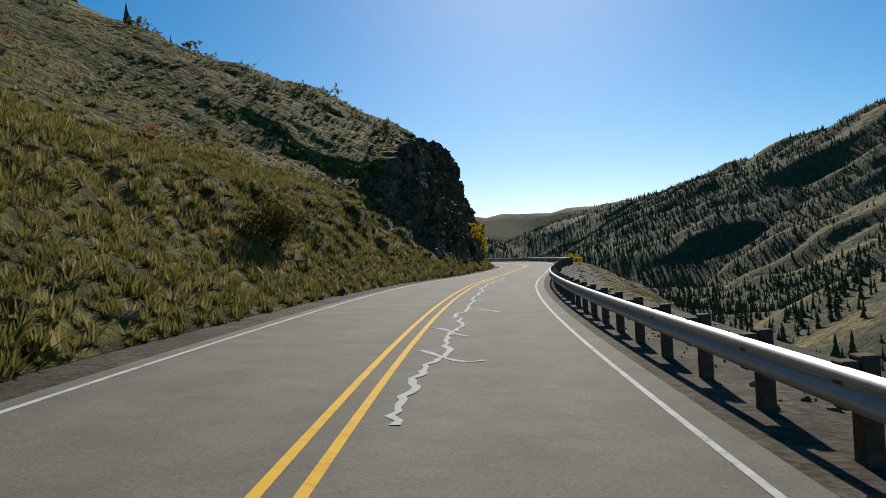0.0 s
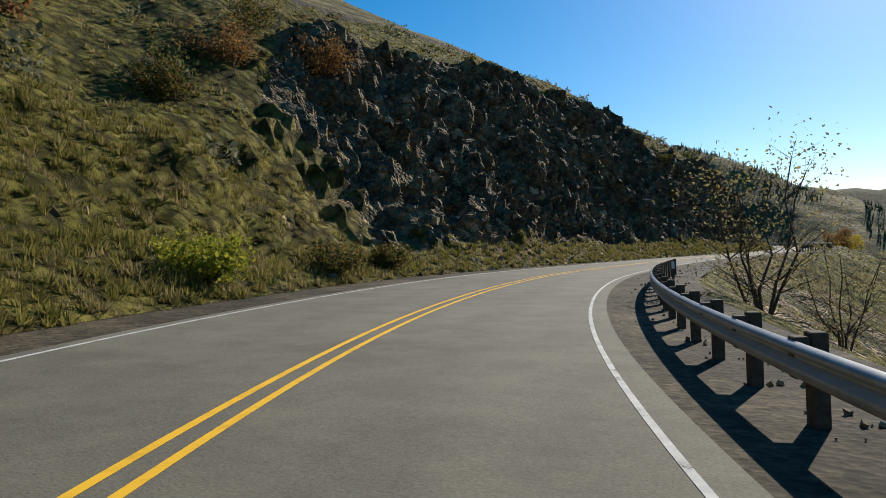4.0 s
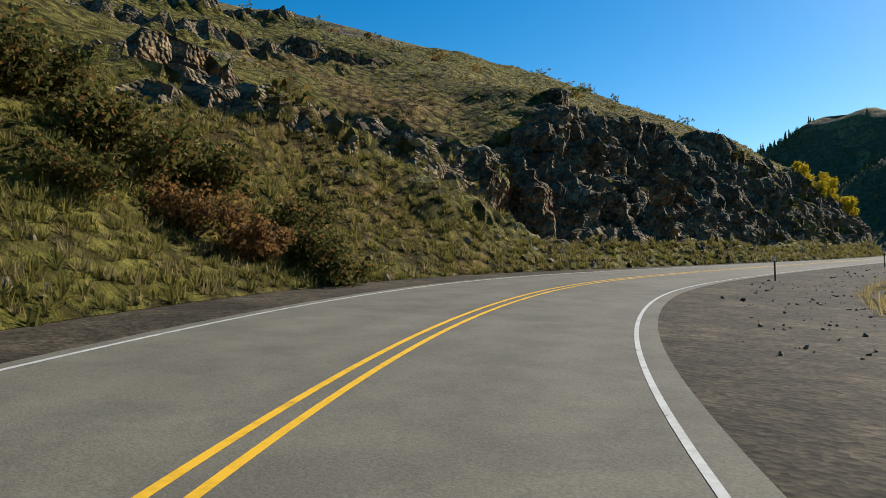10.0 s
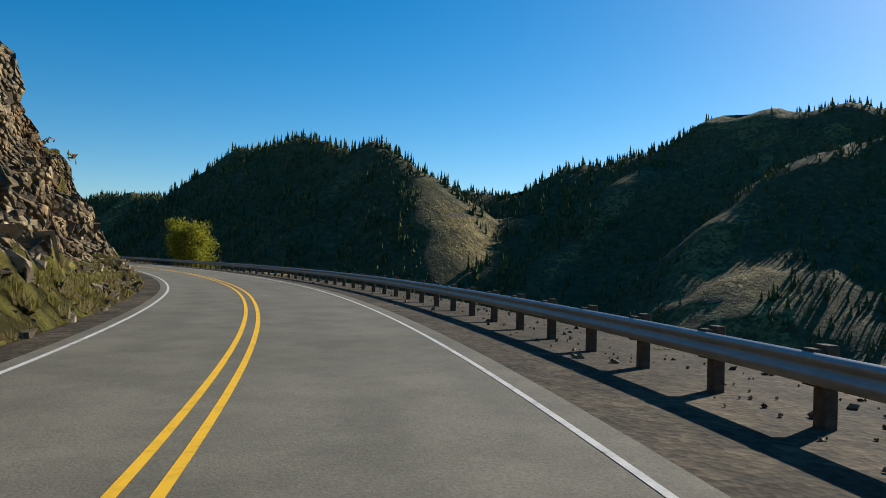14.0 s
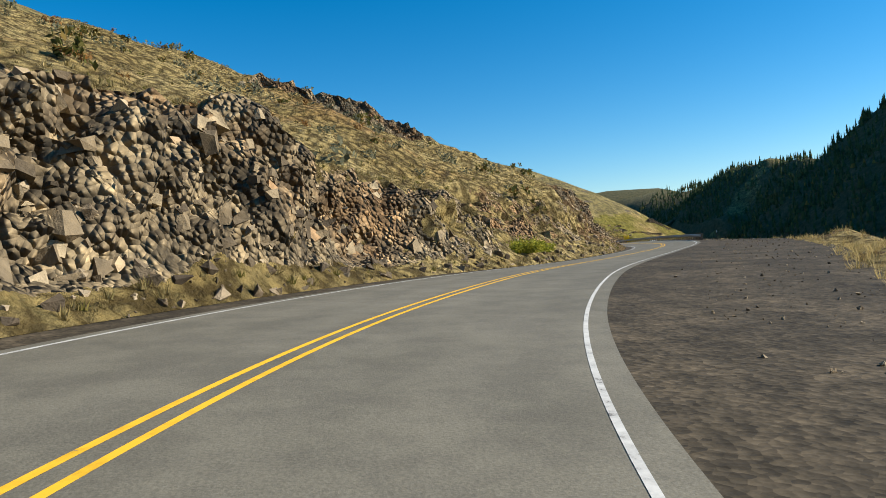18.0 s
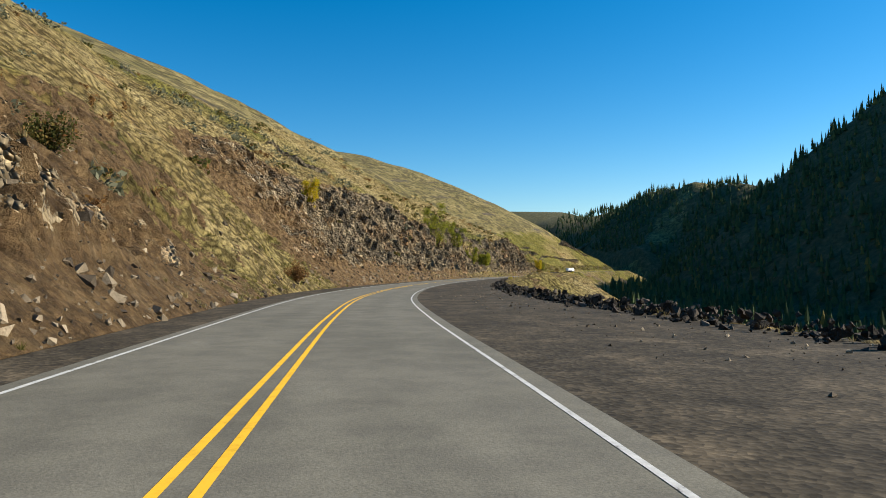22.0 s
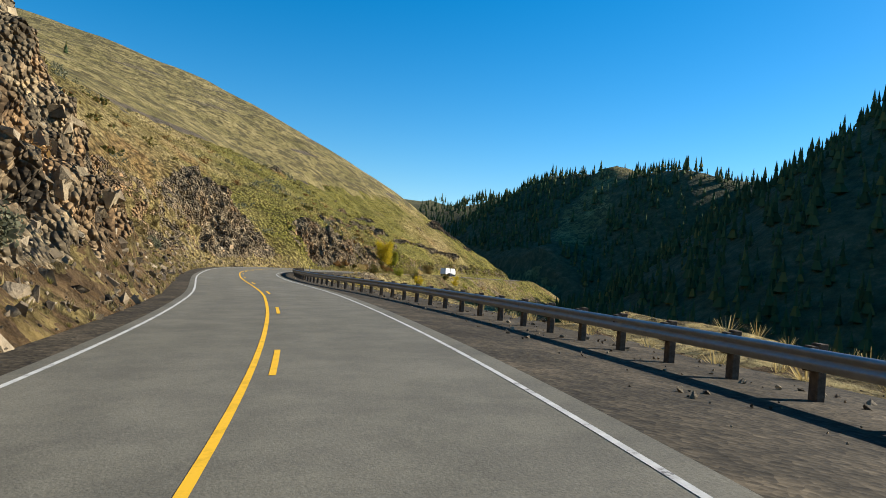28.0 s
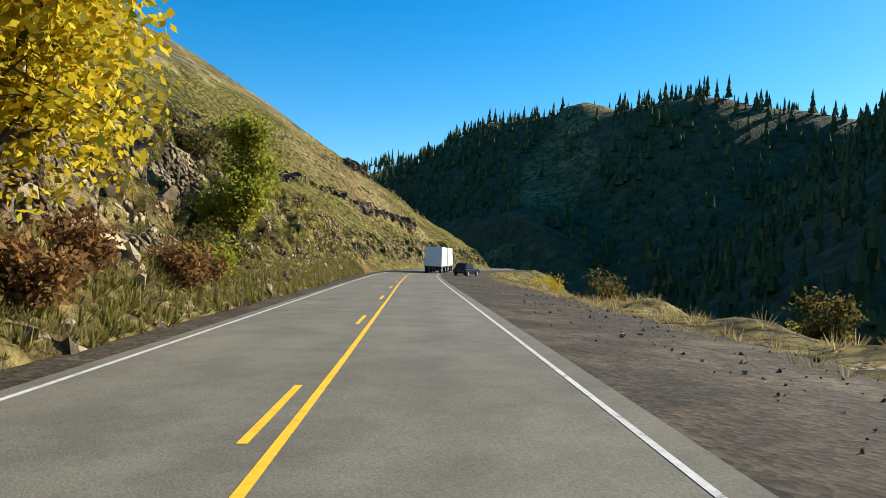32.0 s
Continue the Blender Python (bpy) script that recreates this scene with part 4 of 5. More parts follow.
def shrub(name, seed, width, height, leaves, leaf, size, label, category="shrub"):
    """A low bush: many thin stems and small leaves, uneven in outline."""
    rng = np.random.default_rng(seed)
    root = tagged(new(name), label, category)
    bm = bmesh.new()
    cs = []
    for i in range(11):
        a, u = rng.random() * 2 * math.pi, rng.random() ** 0.6
        tip = Vector((math.cos(a) * u * width / 2, math.sin(a) * u * width / 2, height * (0.55 + 0.45 * rng.random()) * (1.05 - 0.45 * u)))
        limb(bm, (0.1 * math.cos(a), 0.1 * math.sin(a), -0.15), tip, 0.02 + 0.008 * height, 0.006, 3)
        cs += [tip, tip * 0.75, tip * 0.5]
    part("woody_stem", bm, M_BARK, root)
    c = np.array([tuple(t) for t in cs])
    v, f = leaf_cloud(rng, c, width * (0.12 + 0.14 * rng.random(len(c))), leaves, size)
    v[:, 2] = np.maximum(v[:, 2], 0.02)
    ob = sheet("foliage", v, f, leaf)
    ob.parent = root
    return root


def scatter_mesh(name, base_v, base_f, at, turn, size, material, label, category, squash=None):
    """Many small copies of one shape in a single mesh: at (n,3), turn (n,3,3), size (n,) or (n,3)."""
    size = np.asarray(size, float)
    size = size[:, None] if size.ndim == 1 else size
    v = (base_v[None] if base_v.ndim == 2 else base_v) * size[:, None, :]
    v = np.einsum("nij,nvj->nvi", turn, v) + at[:, None, :]
    n, m = v.shape[:2]
    f = (base_f[None] + (np.arange(n) * m)[:, None, None]).reshape(-1, base_f.shape[1])
    return tagged(sheet(name, v.reshape(-1, 3), f, material, flat=True), label, category, "", "stuff")


def spins(rng, n, tilt=1.0):
    """Random turns; with a small tilt they stay about upright."""
    a = rng.random(n) * 2 * math.pi
    b, c = rng.normal(size=n) * tilt, rng.normal(size=n) * tilt
    o, z = np.ones(n), np.zeros(n)
    rz = np.array([[np.cos(a), -np.sin(a), z], [np.sin(a), np.cos(a), z], [z, z, o]]).transpose(2, 0, 1)
    rx = np.array([[o, z, z], [z, np.cos(b), -np.sin(b)], [z, np.sin(b), np.cos(b)]]).transpose(2, 0, 1)
    ry = np.array([[np.cos(c), z, np.sin(c)], [z, o, z], [-np.sin(c), z, np.cos(c)]]).transpose(2, 0, 1)
    return rz @ rx @ ry


def stone_shape(seed, n=14):
    """An angular stone: the hull of random points."""
    rng = random.Random(seed)
    bm = bmesh.new()
    for _ in range(n):
        p = Vector((rng.gauss(0, 1), rng.gauss(0, 1), rng.gauss(0, 1))).normalized()
        bm.verts.new(p * (0.8 + 0.35 * rng.random()))
    bmesh.ops.convex_hull(bm, input=bm.verts)
    loose = [v for v in bm.verts if not v.link_faces]
    bmesh.ops.delete(bm, geom=loose, context="VERTS")
    bmesh.ops.triangulate(bm, faces=bm.faces)
    bm.verts.index_update()
    v = np.array([tuple(x.co) for x in bm.verts])
    f = np.array([[x.index for x in fc.verts] for fc in bm.faces])
    bm.free()
    return v, f


def make_stone(name, stops):
    m = mat(name, 0.92)
    g = Graph(m)
    c = g.ramp(g.island(), stops)
    n = g.noise(1.6, 6, 0.7)
    g.colour(g.mix(0.75, c, g.ramp(n, [(0.3, (0.45, 0.45, 0.45)), (0.7, (1.35, 1.3, 1.2))]), "MULTIPLY"))
    g.bump(n, 0.6, 0.15)
    return m


M_STONE = make_stone("basalt_blocks", [(0.0, (0.045, 0.036, 0.026)), (0.35, (0.165, 0.13, 0.084)), (0.7, (0.29, 0.23, 0.145)), (0.94, (0.4, 0.325, 0.21)), (1.0, (0.36, 0.22, 0.11))])
M_TALUS = make_stone("talus_stones", [(0.0, (0.06, 0.048, 0.035)), (0.5, (0.18, 0.14, 0.092)), (1.0, (0.38, 0.31, 0.21))])

M_RUBBLE = make_stone("dark_rubble", [(0.0, (0.025, 0.022, 0.018)), (0.7, (0.07, 0.058, 0.045)), (1.0, (0.16, 0.13, 0.1))])

rng = np.random.default_rng(11)
nk, na = SLOPE.shape[:2]
seen = np.arange(station(-0.8), min(station(33.5), nk - 2))
weight_arc = 1.0 * np.diff(arc, append=arc[-1] + 2.4)


def pick(count, density):
    """Random places on the slope, by a density over (metre, step up the slope)."""
    w = density[seen] * weight_arc[None]
    w = w.ravel() / w.sum()
    idx = rng.choice(w.size, count, p=w)
    k, j = seen[idx // na], idx % na
    j = np.minimum(j, na - 2)
    u, v = rng.random((2, count))
    p = (SLOPE[k, j] * (1 - u)[:, None] + SLOPE[k + 1, j] * u[:, None]) * (1 - v)[:, None] + (SLOPE[k, j + 1] * (1 - u)[:, None] + SLOPE[k + 1, j + 1] * u[:, None]) * v[:, None]
    return p, k, j


# blocks of rock standing out of the cliffs
CUBE_F = np.array([(0, 1, 3, 2), (4, 6, 7, 5), (0, 4, 5, 1), (2, 3, 7, 6), (0, 2, 6, 4), (1, 5, 7, 3)])
CUBE_V = np.array([(x, y, z) for x in (-1, 1) for y in (-1, 1) for z in (-1, 1)], float)


def slope_turns(k, j, wobble):
    """Turns with y out of the slope's face and z about upright, a little off."""
    n = len(k)
    out = SLOPE_N[k, j] * (1, 1, 0.35) + rng.normal(size=(n, 3)) * wobble
    out /= np.linalg.norm(out, axis=1)[:, None]
    up = np.array([0, 0, 1.0]) + rng.normal(size=(n, 3)) * wobble
    x = np.cross(out, up)
    x /= np.linalg.norm(x, axis=1)[:, None]
    return np.stack([x, out, np.cross(x, out)], -1)


for i in range(3):
    n = 11000
    p, k, j = pick(n, np.clip(SLOPE_ROCK - 0.3, 0, 1) ** 1.8 * np.clip(1.2 - 0.5 * SLOPE_SOIL, 0, 1) * np.clip(1.5 - arc[None] / 40, 0.25, 1))
    cv = CUBE_V[None] * (1 + 1.0 * (rng.random((n, 8, 3)) - 0.5))
    s = (0.08 + 0.27 * rng.random(n) ** 2.6)[:, None] * np.stack([0.7 + 0.9 * rng.random(n), 0.7 + 0.4 * rng.random(n), 0.45 + 0.8 * rng.random(n)], -1)
    scatter_mesh("rock_face", cv, CUBE_F, p - 0.75 * s[:, 1:2] * SLOPE_N[k, j], slope_turns(k, j, 0.2), s, M_STONE, "dark angular basalt blocks in the cut slope", "rocks")
# large single blocks low in the cliffs
block_mats = [make_stone("dark_basalt", [(0.0, (0.13, 0.103, 0.068)), (1.0, (0.27, 0.215, 0.14))])]
block_shapes = []
for i in range(8):
    r3 = np.random.default_rng(620 + i)
    me = sheet("rock_block", CUBE_V * (1 + 1.0 * (r3.random((8, 3)) - 0.5)), CUBE_F, block_mats[0], flat=True)
    block_shapes.append(me.data)
    bpy.data.objects.remove(me)
low = (SLOPE_ROCK > 0.55) * (arc[None] > 1.5) * (arc[None] < 11) * 1.0
p, k, j = pick(300, low)
turns = slope_turns(k, j, 0.15)
for i in range(300):
    s = 0.10 + 0.11 * rng.random() ** 2
    m4 = Matrix([list(row) for row in turns[i]]).to_4x4() @ Matrix.Diagonal((s * (0.8 + 0.6 * rng.random()), s, s * (0.8 + 0.8 * rng.random()), 1))
    share("rock_block", block_shapes[i % 8], Matrix.Translation(Vector(p[i] - 0.5 * s * SLOPE_N[k[i], j[i]])) @ m4, hillside)
# fallen stones at the foot
foot = np.clip(1 - arc[None] / 7.0, 0, 1) ** 1.5 * (0.12 + np.maximum(face[:, 5:6], 0.8 * face[:, 6:7]))
for i in range(4):
    p, k, j = pick(4200, foot + 0.03 * SLOPE_SOIL)
    sv, sf = stone_shape(200 + i, 8)
    s = 0.05 + 0.3 * rng.random(len(p)) ** 3.5
    scatter_mesh("talus", sv, sf, p + (0, 0, 0.02), spins(rng, len(p), 1.0), s, M_TALUS, "loose broken stones fallen from the slope", "stones")
# stones along the outer gravel
ko = rng.integers(station(-0.5), station(33), 17000)
do = EDGE_R[ko] + outer[ko, 0] * (0.25 + 0.95 * rng.random(17000) ** 0.7) + rng.normal(size=17000) * 0.25
po = np.c_[MID[ko] - LEFT[ko] * do[:, None], cant(ko, -do)]
sv, sf = stone_shape(301, 7)
scatter_mesh("gravel_stones", sv, sf, po, spins(rng, 17000), 0.018 + 0.07 * rng.random(17000) ** 4, M_TALUS, "scattered stones on the gravel shoulder", "stones")

# dark rubble pushed up along the edge of the long pull-out
kr = rng.integers(station(21.95), station(24.5), 2600)
dr = EDGE_R[kr] + outer[kr, 0] + 0.4 + 0.55 * rng.normal(size=2600)
zr = cant(kr, -dr) + 0.55 * np.exp(-(((dr - EDGE_R[kr] - outer[kr, 0] - 0.4) / 0.6) ** 2)) * rng.random(2600)
scatter_mesh("rubble", sv, sf, np.c_[MID[kr] - LEFT[kr] * dr[:, None], zr], spins(rng, 2600), 0.07 + 0.22 * rng.random(2600) ** 2.5, M_RUBBLE, "dark broken rubble heaped along the gravel edge", "stones")


# ---- bunchgrass ----
def tuft_shape(seed, blades, droop):
    r = np.random.default_rng(seed)
    v, f = [], []
    for b in range(blades):
        a, u = r.random() * 2 * math.pi, r.random() ** 0.7
        d = np.array([math.cos(a), math.sin(a)])
        o = d * 0.3 * r.random()
        side = np.array([-d[1], d[0]]) * (0.013 + 0.02 * r.random())
        h = (0.55 + 0.45 * r.random()) * (1 - 0.45 * u)
        tip = o + d * (0.15 + droop * u)
        i = len(v)
        v += [(*(o - side), -0.1), (*(o + side), -0.1), (*(tip + side * 0.35), h), (*(tip - side * 0.35), h)]
        f += [(i, i + 1, i + 2, i + 3)]
    return np.array(v), np.array(f)


def clump_shape(seed, blades, width):
    """A low rounded clump of drooping blades, cheap enough for a whole hillside."""
    r = np.random.default_rng(seed)
    v, f = [], []
    for b in range(blades):
        a, u = 2 * math.pi * (b * 0.618 + 0.1 * r.random()), (b + r.random()) / blades
        d = np.array([math.cos(a), math.sin(a)])
        side = np.array([-d[1], d[0]]) * width * (0.8 + 0.7 * r.random())
        root, tip = d * 0.3 * r.random(), d * (0.1 + 0.75 * u)
        i = len(v)
        v += [(*(root - side), -0.12), (*(root + side), -0.12), (*tip, math.sqrt(max(0.0, 1 - 0.85 * u * u)) * (0.75 + 0.35 * r.random()))]
        f += [(i, i + 1, i + 2)]
    return np.array(v), np.array(f)


grassy = np.clip(1.05 - 1.6 * SLOPE_ROCK - 1.15 * SLOPE_SOIL, 0.02, 1)
olive_zone = np.clip((0.6 - DRY) * 4, 0.05, 1)[:, None]
close = np.clip(1.35 - arc[None] / 42.0, 0.25, 1)
lowdown, higher = np.clip((16 - arc[None]) / 5, 0, 1), np.clip((arc[None] - 9) / 6, 0, 1)
for i in range(6):
    near_by = i < 3
    tv, tf = clump_shape(400 + i, 20 if near_by else 8, 0.055 if near_by else 0.13)
    p, k, j = pick(15000 if near_by else 13000, grassy * (lowdown if near_by else close * higher) * (olive_zone if i % 2 == 0 else 1))
    s = (0.2 + 0.4 * rng.random(len(p)) ** 1.5) * np.where(DRY[k] > 0.5, 0.75, 1.0)
    scatter_mesh("bunchgrass", tv, tf, p, spins(rng, len(p), 0.15), np.stack([s * 1.2, s * 1.2, s * 0.72], -1), (M_GRASS_OLIVE, M_GRASS)[i % 2], "dry golden bunchgrass tufts on the hillside", "grass")
# grass on the outer edge and the bank
kb = rng.integers(station(-0.6), station(33.5), 9000)
jb = np.minimum((rng.random(9000) ** 1.3 * 16).astype(int), len(fall) - 2)
pb = BANK[kb, jb] + (BANK[kb, jb + 1] - BANK[kb, jb]) * rng.random((9000, 1))
railed = np.zeros(len(kb), bool)
for t0, t1 in ((-1, 4.6), (5.6, 8.7), (12.3, 16.3), (19.6, 21.3), (26, 29.95)):
    railed |= (TAU[kb] > t0) & (TAU[kb] < t1)
patch = (fbm(pb * (0.035, 0.035, 0), 2, 130) > -0.08) & (~railed | ((rng.random(len(kb)) < 0.3) & (jb > 3)))
tv, tf = tuft_shape(421, 18, 0.7)
scatter_mesh("bunchgrass", tv, tf, pb[patch], spins(rng, patch.sum(), 0.15), 0.2 + 0.33 * rng.random(patch.sum()) ** 1.7, M_GRASS, "dry golden grass along the edge of the drop", "grass")
# golden grass on the level strips beside the drop
kg = rng.integers(station(-0.6), station(33.5), 40000)
kg = kg[rng.random(len(kg)) < np.clip((bench[kg] - 2) / 9, 0, 1)]
dg = EDGE_R[kg] + outer[kg, 0] + bench[kg] * rng.random(len(kg)) ** 1.2 + 0.3
jg = np.array([np.interp(d - EDGE_R[k] - outer[k, 0], fall * 0.86, np.arange(len(fall))) for k, d in zip(kg, dg)])
zg = np.array([np.interp(j, np.arange(len(fall)), BANK[k, :, 2]) for k, j in zip(kg, jg)])
tv, tf = tuft_shape(431, 20, 0.6)
scatter_mesh("golden_grass", tv, tf, np.c_[MID[kg] - LEFT[kg] * dg[:, None], zg], spins(rng, len(kg), 0.12), 0.3 + 0.32 * rng.random(len(kg)), M_GOLD, "golden dry grass tussocks on the level verge", "grass")
# sage and low brush over the slope
for i, (leaf, n, lab) in enumerate(((M_SAGE, 1100, "grey-green sagebrush dotted over the slope"), (M_LEAF_OLIVE, 800, "dark olive brush on the slope"), (M_LEAF_RUST, 300, "rusty autumn brush on the slope"))):
    r2 = np.random.default_rng(500 + i)
    cv, cf = leaf_cloud(r2, r2.normal(size=(9, 3)) * (0.33, 0.33, 0.16) + (0, 0, 0.38), np.full(9, 0.26), 60, 0.14)
    dens = np.clip(1 - SLOPE_ROCK, 0.1, 1) * np.clip(0.3 + 2.2 * fbm(SLOPE.reshape(-1, 3) * 0.03, 2, 140 + i).reshape(SLOPE.shape[:2]), 0.02, 1)
    p, k, j = pick(n, dens * np.clip((arc[None] - 4) / 5, 0, 1))
    scatter_mesh("brush", cv, cf, p, spins(rng, n, 0.1), 0.8 + 1.3 * rng.random(n) ** 2, leaf, lab, "brush")


# ---- forest across the canyon ----
def conifer_shape(seed, tiers=3, sides=4):
    r = np.random.default_rng(seed)
    v, f = [], []
    for t in range(tiers):
        z0, z1 = 0.1 + 0.78 * t / tiers, 0.1 + 0.78 * (t + 1) / tiers + 0.14
        rad = 0.17 * (1 - t / (tiers + 0.35))
        i = len(v)
        for s in range(sides):
            a = 2 * math.pi * (s + 0.5 * (t % 2)) / sides
            q = rad * (0.75 + 0.5 * r.random())
            v.append((q * math.cos(a), q * math.sin(a), z0 - 0.03 * r.random()))
        v.append((0, 0, min(z1, 1.0)))
        f += [(i + s, i + (s + 1) % sides, i + sides) for s in range(sides)]
    i = len(v)
    v += [(0.018, 0, -0.05), (-0.009, 0.016, -0.05), (-0.009, -0.016, -0.05), (0, 0, 0.3)]
    f += [(i, i + 1, i + 3), (i + 1, i + 2, i + 3), (i + 2, i, i + 3)]
    return np.array(v), np.array(f)


cand = np.c_[rng.uniform(-2150, 750, 165000), rng.uniform(150, 1900, 165000)]
zc, kc, dc = land(cand)
step_e = 12.0
east = (land(cand + (step_e, 0))[0] - zc) / step_e
north = (land(cand + (0, step_e))[0] - zc) / step_e
w = woods(cand, zc, east, north)
fine_w = fbm(np.c_[cand, 0 * zc] * 0.03, 2, 150)
eastern = np.clip((cand[:, 0] - 20) / 60, 0, 1)
chance = np.clip((w + 0.8 * fine_w - 0.42) * 2.6, 0.006, 0.62) * (1 - eastern) + np.clip((w + 0.3 * fine_w - 0.5) * 7, 0.004, 0.85) * eastern
keep = (dc < np.where(cand[:, 0] < -1000, -52, -78)) & (dc > -1150) & (rng.random(len(w)) < chance)
cand, zc = cand[keep], zc[keep]
for i in range(4):
    m = np.arange(len(cand)) % 4 == i
    cv, cf = conifer_shape(600 + i)
    n = m.sum()
    h = (4.5 + 9 * rng.random(n) ** 2) * np.where(cand[m, 0] < -550, 1.2, 0.8)
    scatter_mesh("conifer_forest", cv, cf, np.c_[cand[m], zc[m] - 0.4], spins(rng, n, 0.02), np.stack([h * (0.8 + 0.5 * rng.random(n)), h, h], -1)[:, [0, 0, 2]], M_PINE, "dark green conifer forest on the canyon side", "forest")


# ---- trees and bushes by the road ----
def plant(ob, tau, d, sink=0.0, turn=0.0):
    k = station(tau)
    ob.matrix_basis = pose(*place_at(k, d, 0).xy, ground_at(k, d) - sink, 0, 0, turn)
    return ob


LAB_Y = "young autumn tree with bright yellow leaves on the slope"
LAB_G = "young tree with yellow-green leaves on the rocky slope"
LAB_O = "olive and rust brush at the foot of the hill"
LAB_W = "tall half-bare grey shrub with few leaves below the road"
M_LEAF_GREY = leafy("fading_leaves", [(0.0, (0.14, 0.12, 0.06)), (0.6, (0.26, 0.22, 0.1)), (1.0, (0.38, 0.31, 0.1))])
plant(leafy_tree("yellow_tree", 1, 8.0, 2.7, 9500, M_LEAF_YELLOW, 0.085, "large yellow autumn tree leaning over the road", "tree", 4, 0.1), 32.25, 6.9)
plant(leafy_tree("poplar", 2, 7.6, 2.0, 6000, M_LEAF_GREEN, 0.08, "slender pale green poplar at the foot of the slope", "tree", 1, 0.1), 32.64, 7.0)
plant(leafy_tree("willow", 3, 6.2, 2.5, 10000, M_LEAF_GREEN, 0.1, "dense yellow-green tree behind the guard rail", "tree", 4, 0.1), 15.78, -9.3)
plant(leafy_tree("willow", 4, 5.5, 2.2, 5000, M_LEAF_GREEN, 0.09, "dense yellow-green tree behind the guard rail", "tree", 4, 0.1), 15.86, -12.0)
plant(leafy_tree("shrub_tree", 5, 6.5, 2.4, 1300, M_LEAF_GREY, 0.05, LAB_W, "tree", 6, 0.2), 4.42, -9.5)
plant(leafy_tree("shrub_tree", 6, 5.0, 2.0, 900, M_LEAF_GREY, 0.05, LAB_W, "tree", 6, 0.2), 4.5, -13.0)
plant(leafy_tree("shrub_tree", 7, 6.0, 2.6, 4200, M_LEAF_RUST, 0.065, "round half-bare rusty tree below the pull-out", "tree", 7, 0.2), 11.72, -15.5)
for i, (tau, d, h) in enumerate(((6.82, -11, 5.0), (6.9, -14, 6.0), (6.97, -10.5, 4.5), (7.02, -13, 5.0))):
    plant(leafy_tree("shrub_tree", 20 + i, h, 2.0, 2600, M_LEAF_YELLOW if i % 2 else M_LEAF_RUST, 0.08, "orange autumn shrub beyond the guard rail", "tree", 5, 0.1), tau, d)
for i, (tau, d, h) in enumerate(((1.42, 6.4, 3.0), (1.55, 6.3, 2.4), (1.72, 6.4, 3.0), (1.85, 6.2, 2.2), (2.0, 6.3, 2.4))):
    plant(leafy_tree("young_tree", 30 + i, h, 0.7, 900, M_LEAF_GREEN if i % 2 else M_LEAF_YELLOW, 0.07, "small yellow-green tree at the foot of the cliff", "tree", 2, 0.2), tau, d)
for i, (tau, d, h) in enumerate(((12.49, 12.5, 4.5), (12.55, 11.0, 4.0), (12.6, 9.0, 3.0), (12.45, 14.5, 3.5))):
    plant(leafy_tree("young_tree", 40 + i, h, 1.1, 1700, M_LEAF_YELLOW, 0.08, LAB_Y, "tree", 2, 0.2), tau, d, 0.2)
plant(leafy_tree("young_tree", 50, 4.0, 1.2, 1800, M_LEAF_YELLOW, 0.08, LAB_Y, "tree", 2, 0.2), 23.95, 17.5, 0.2)
for i, (tau, d, h) in enumerate(((25.4, 14.0, 9.5), (25.47, 15.5, 8.0), (25.68, 12.0, 6.5), (25.95, 11.0, 5.0), (26.05, 8.0, 4.5), (26.2, 8.5, 4.5), (25.75, 15.0, 4.0))):
    plant(leafy_tree("young_tree", 60 + i, h, 0.45 + 0.2 * h, 3000, M_LEAF_GREEN, 0.085, LAB_G, "tree", 2, 0.15), tau, d, 0.2)
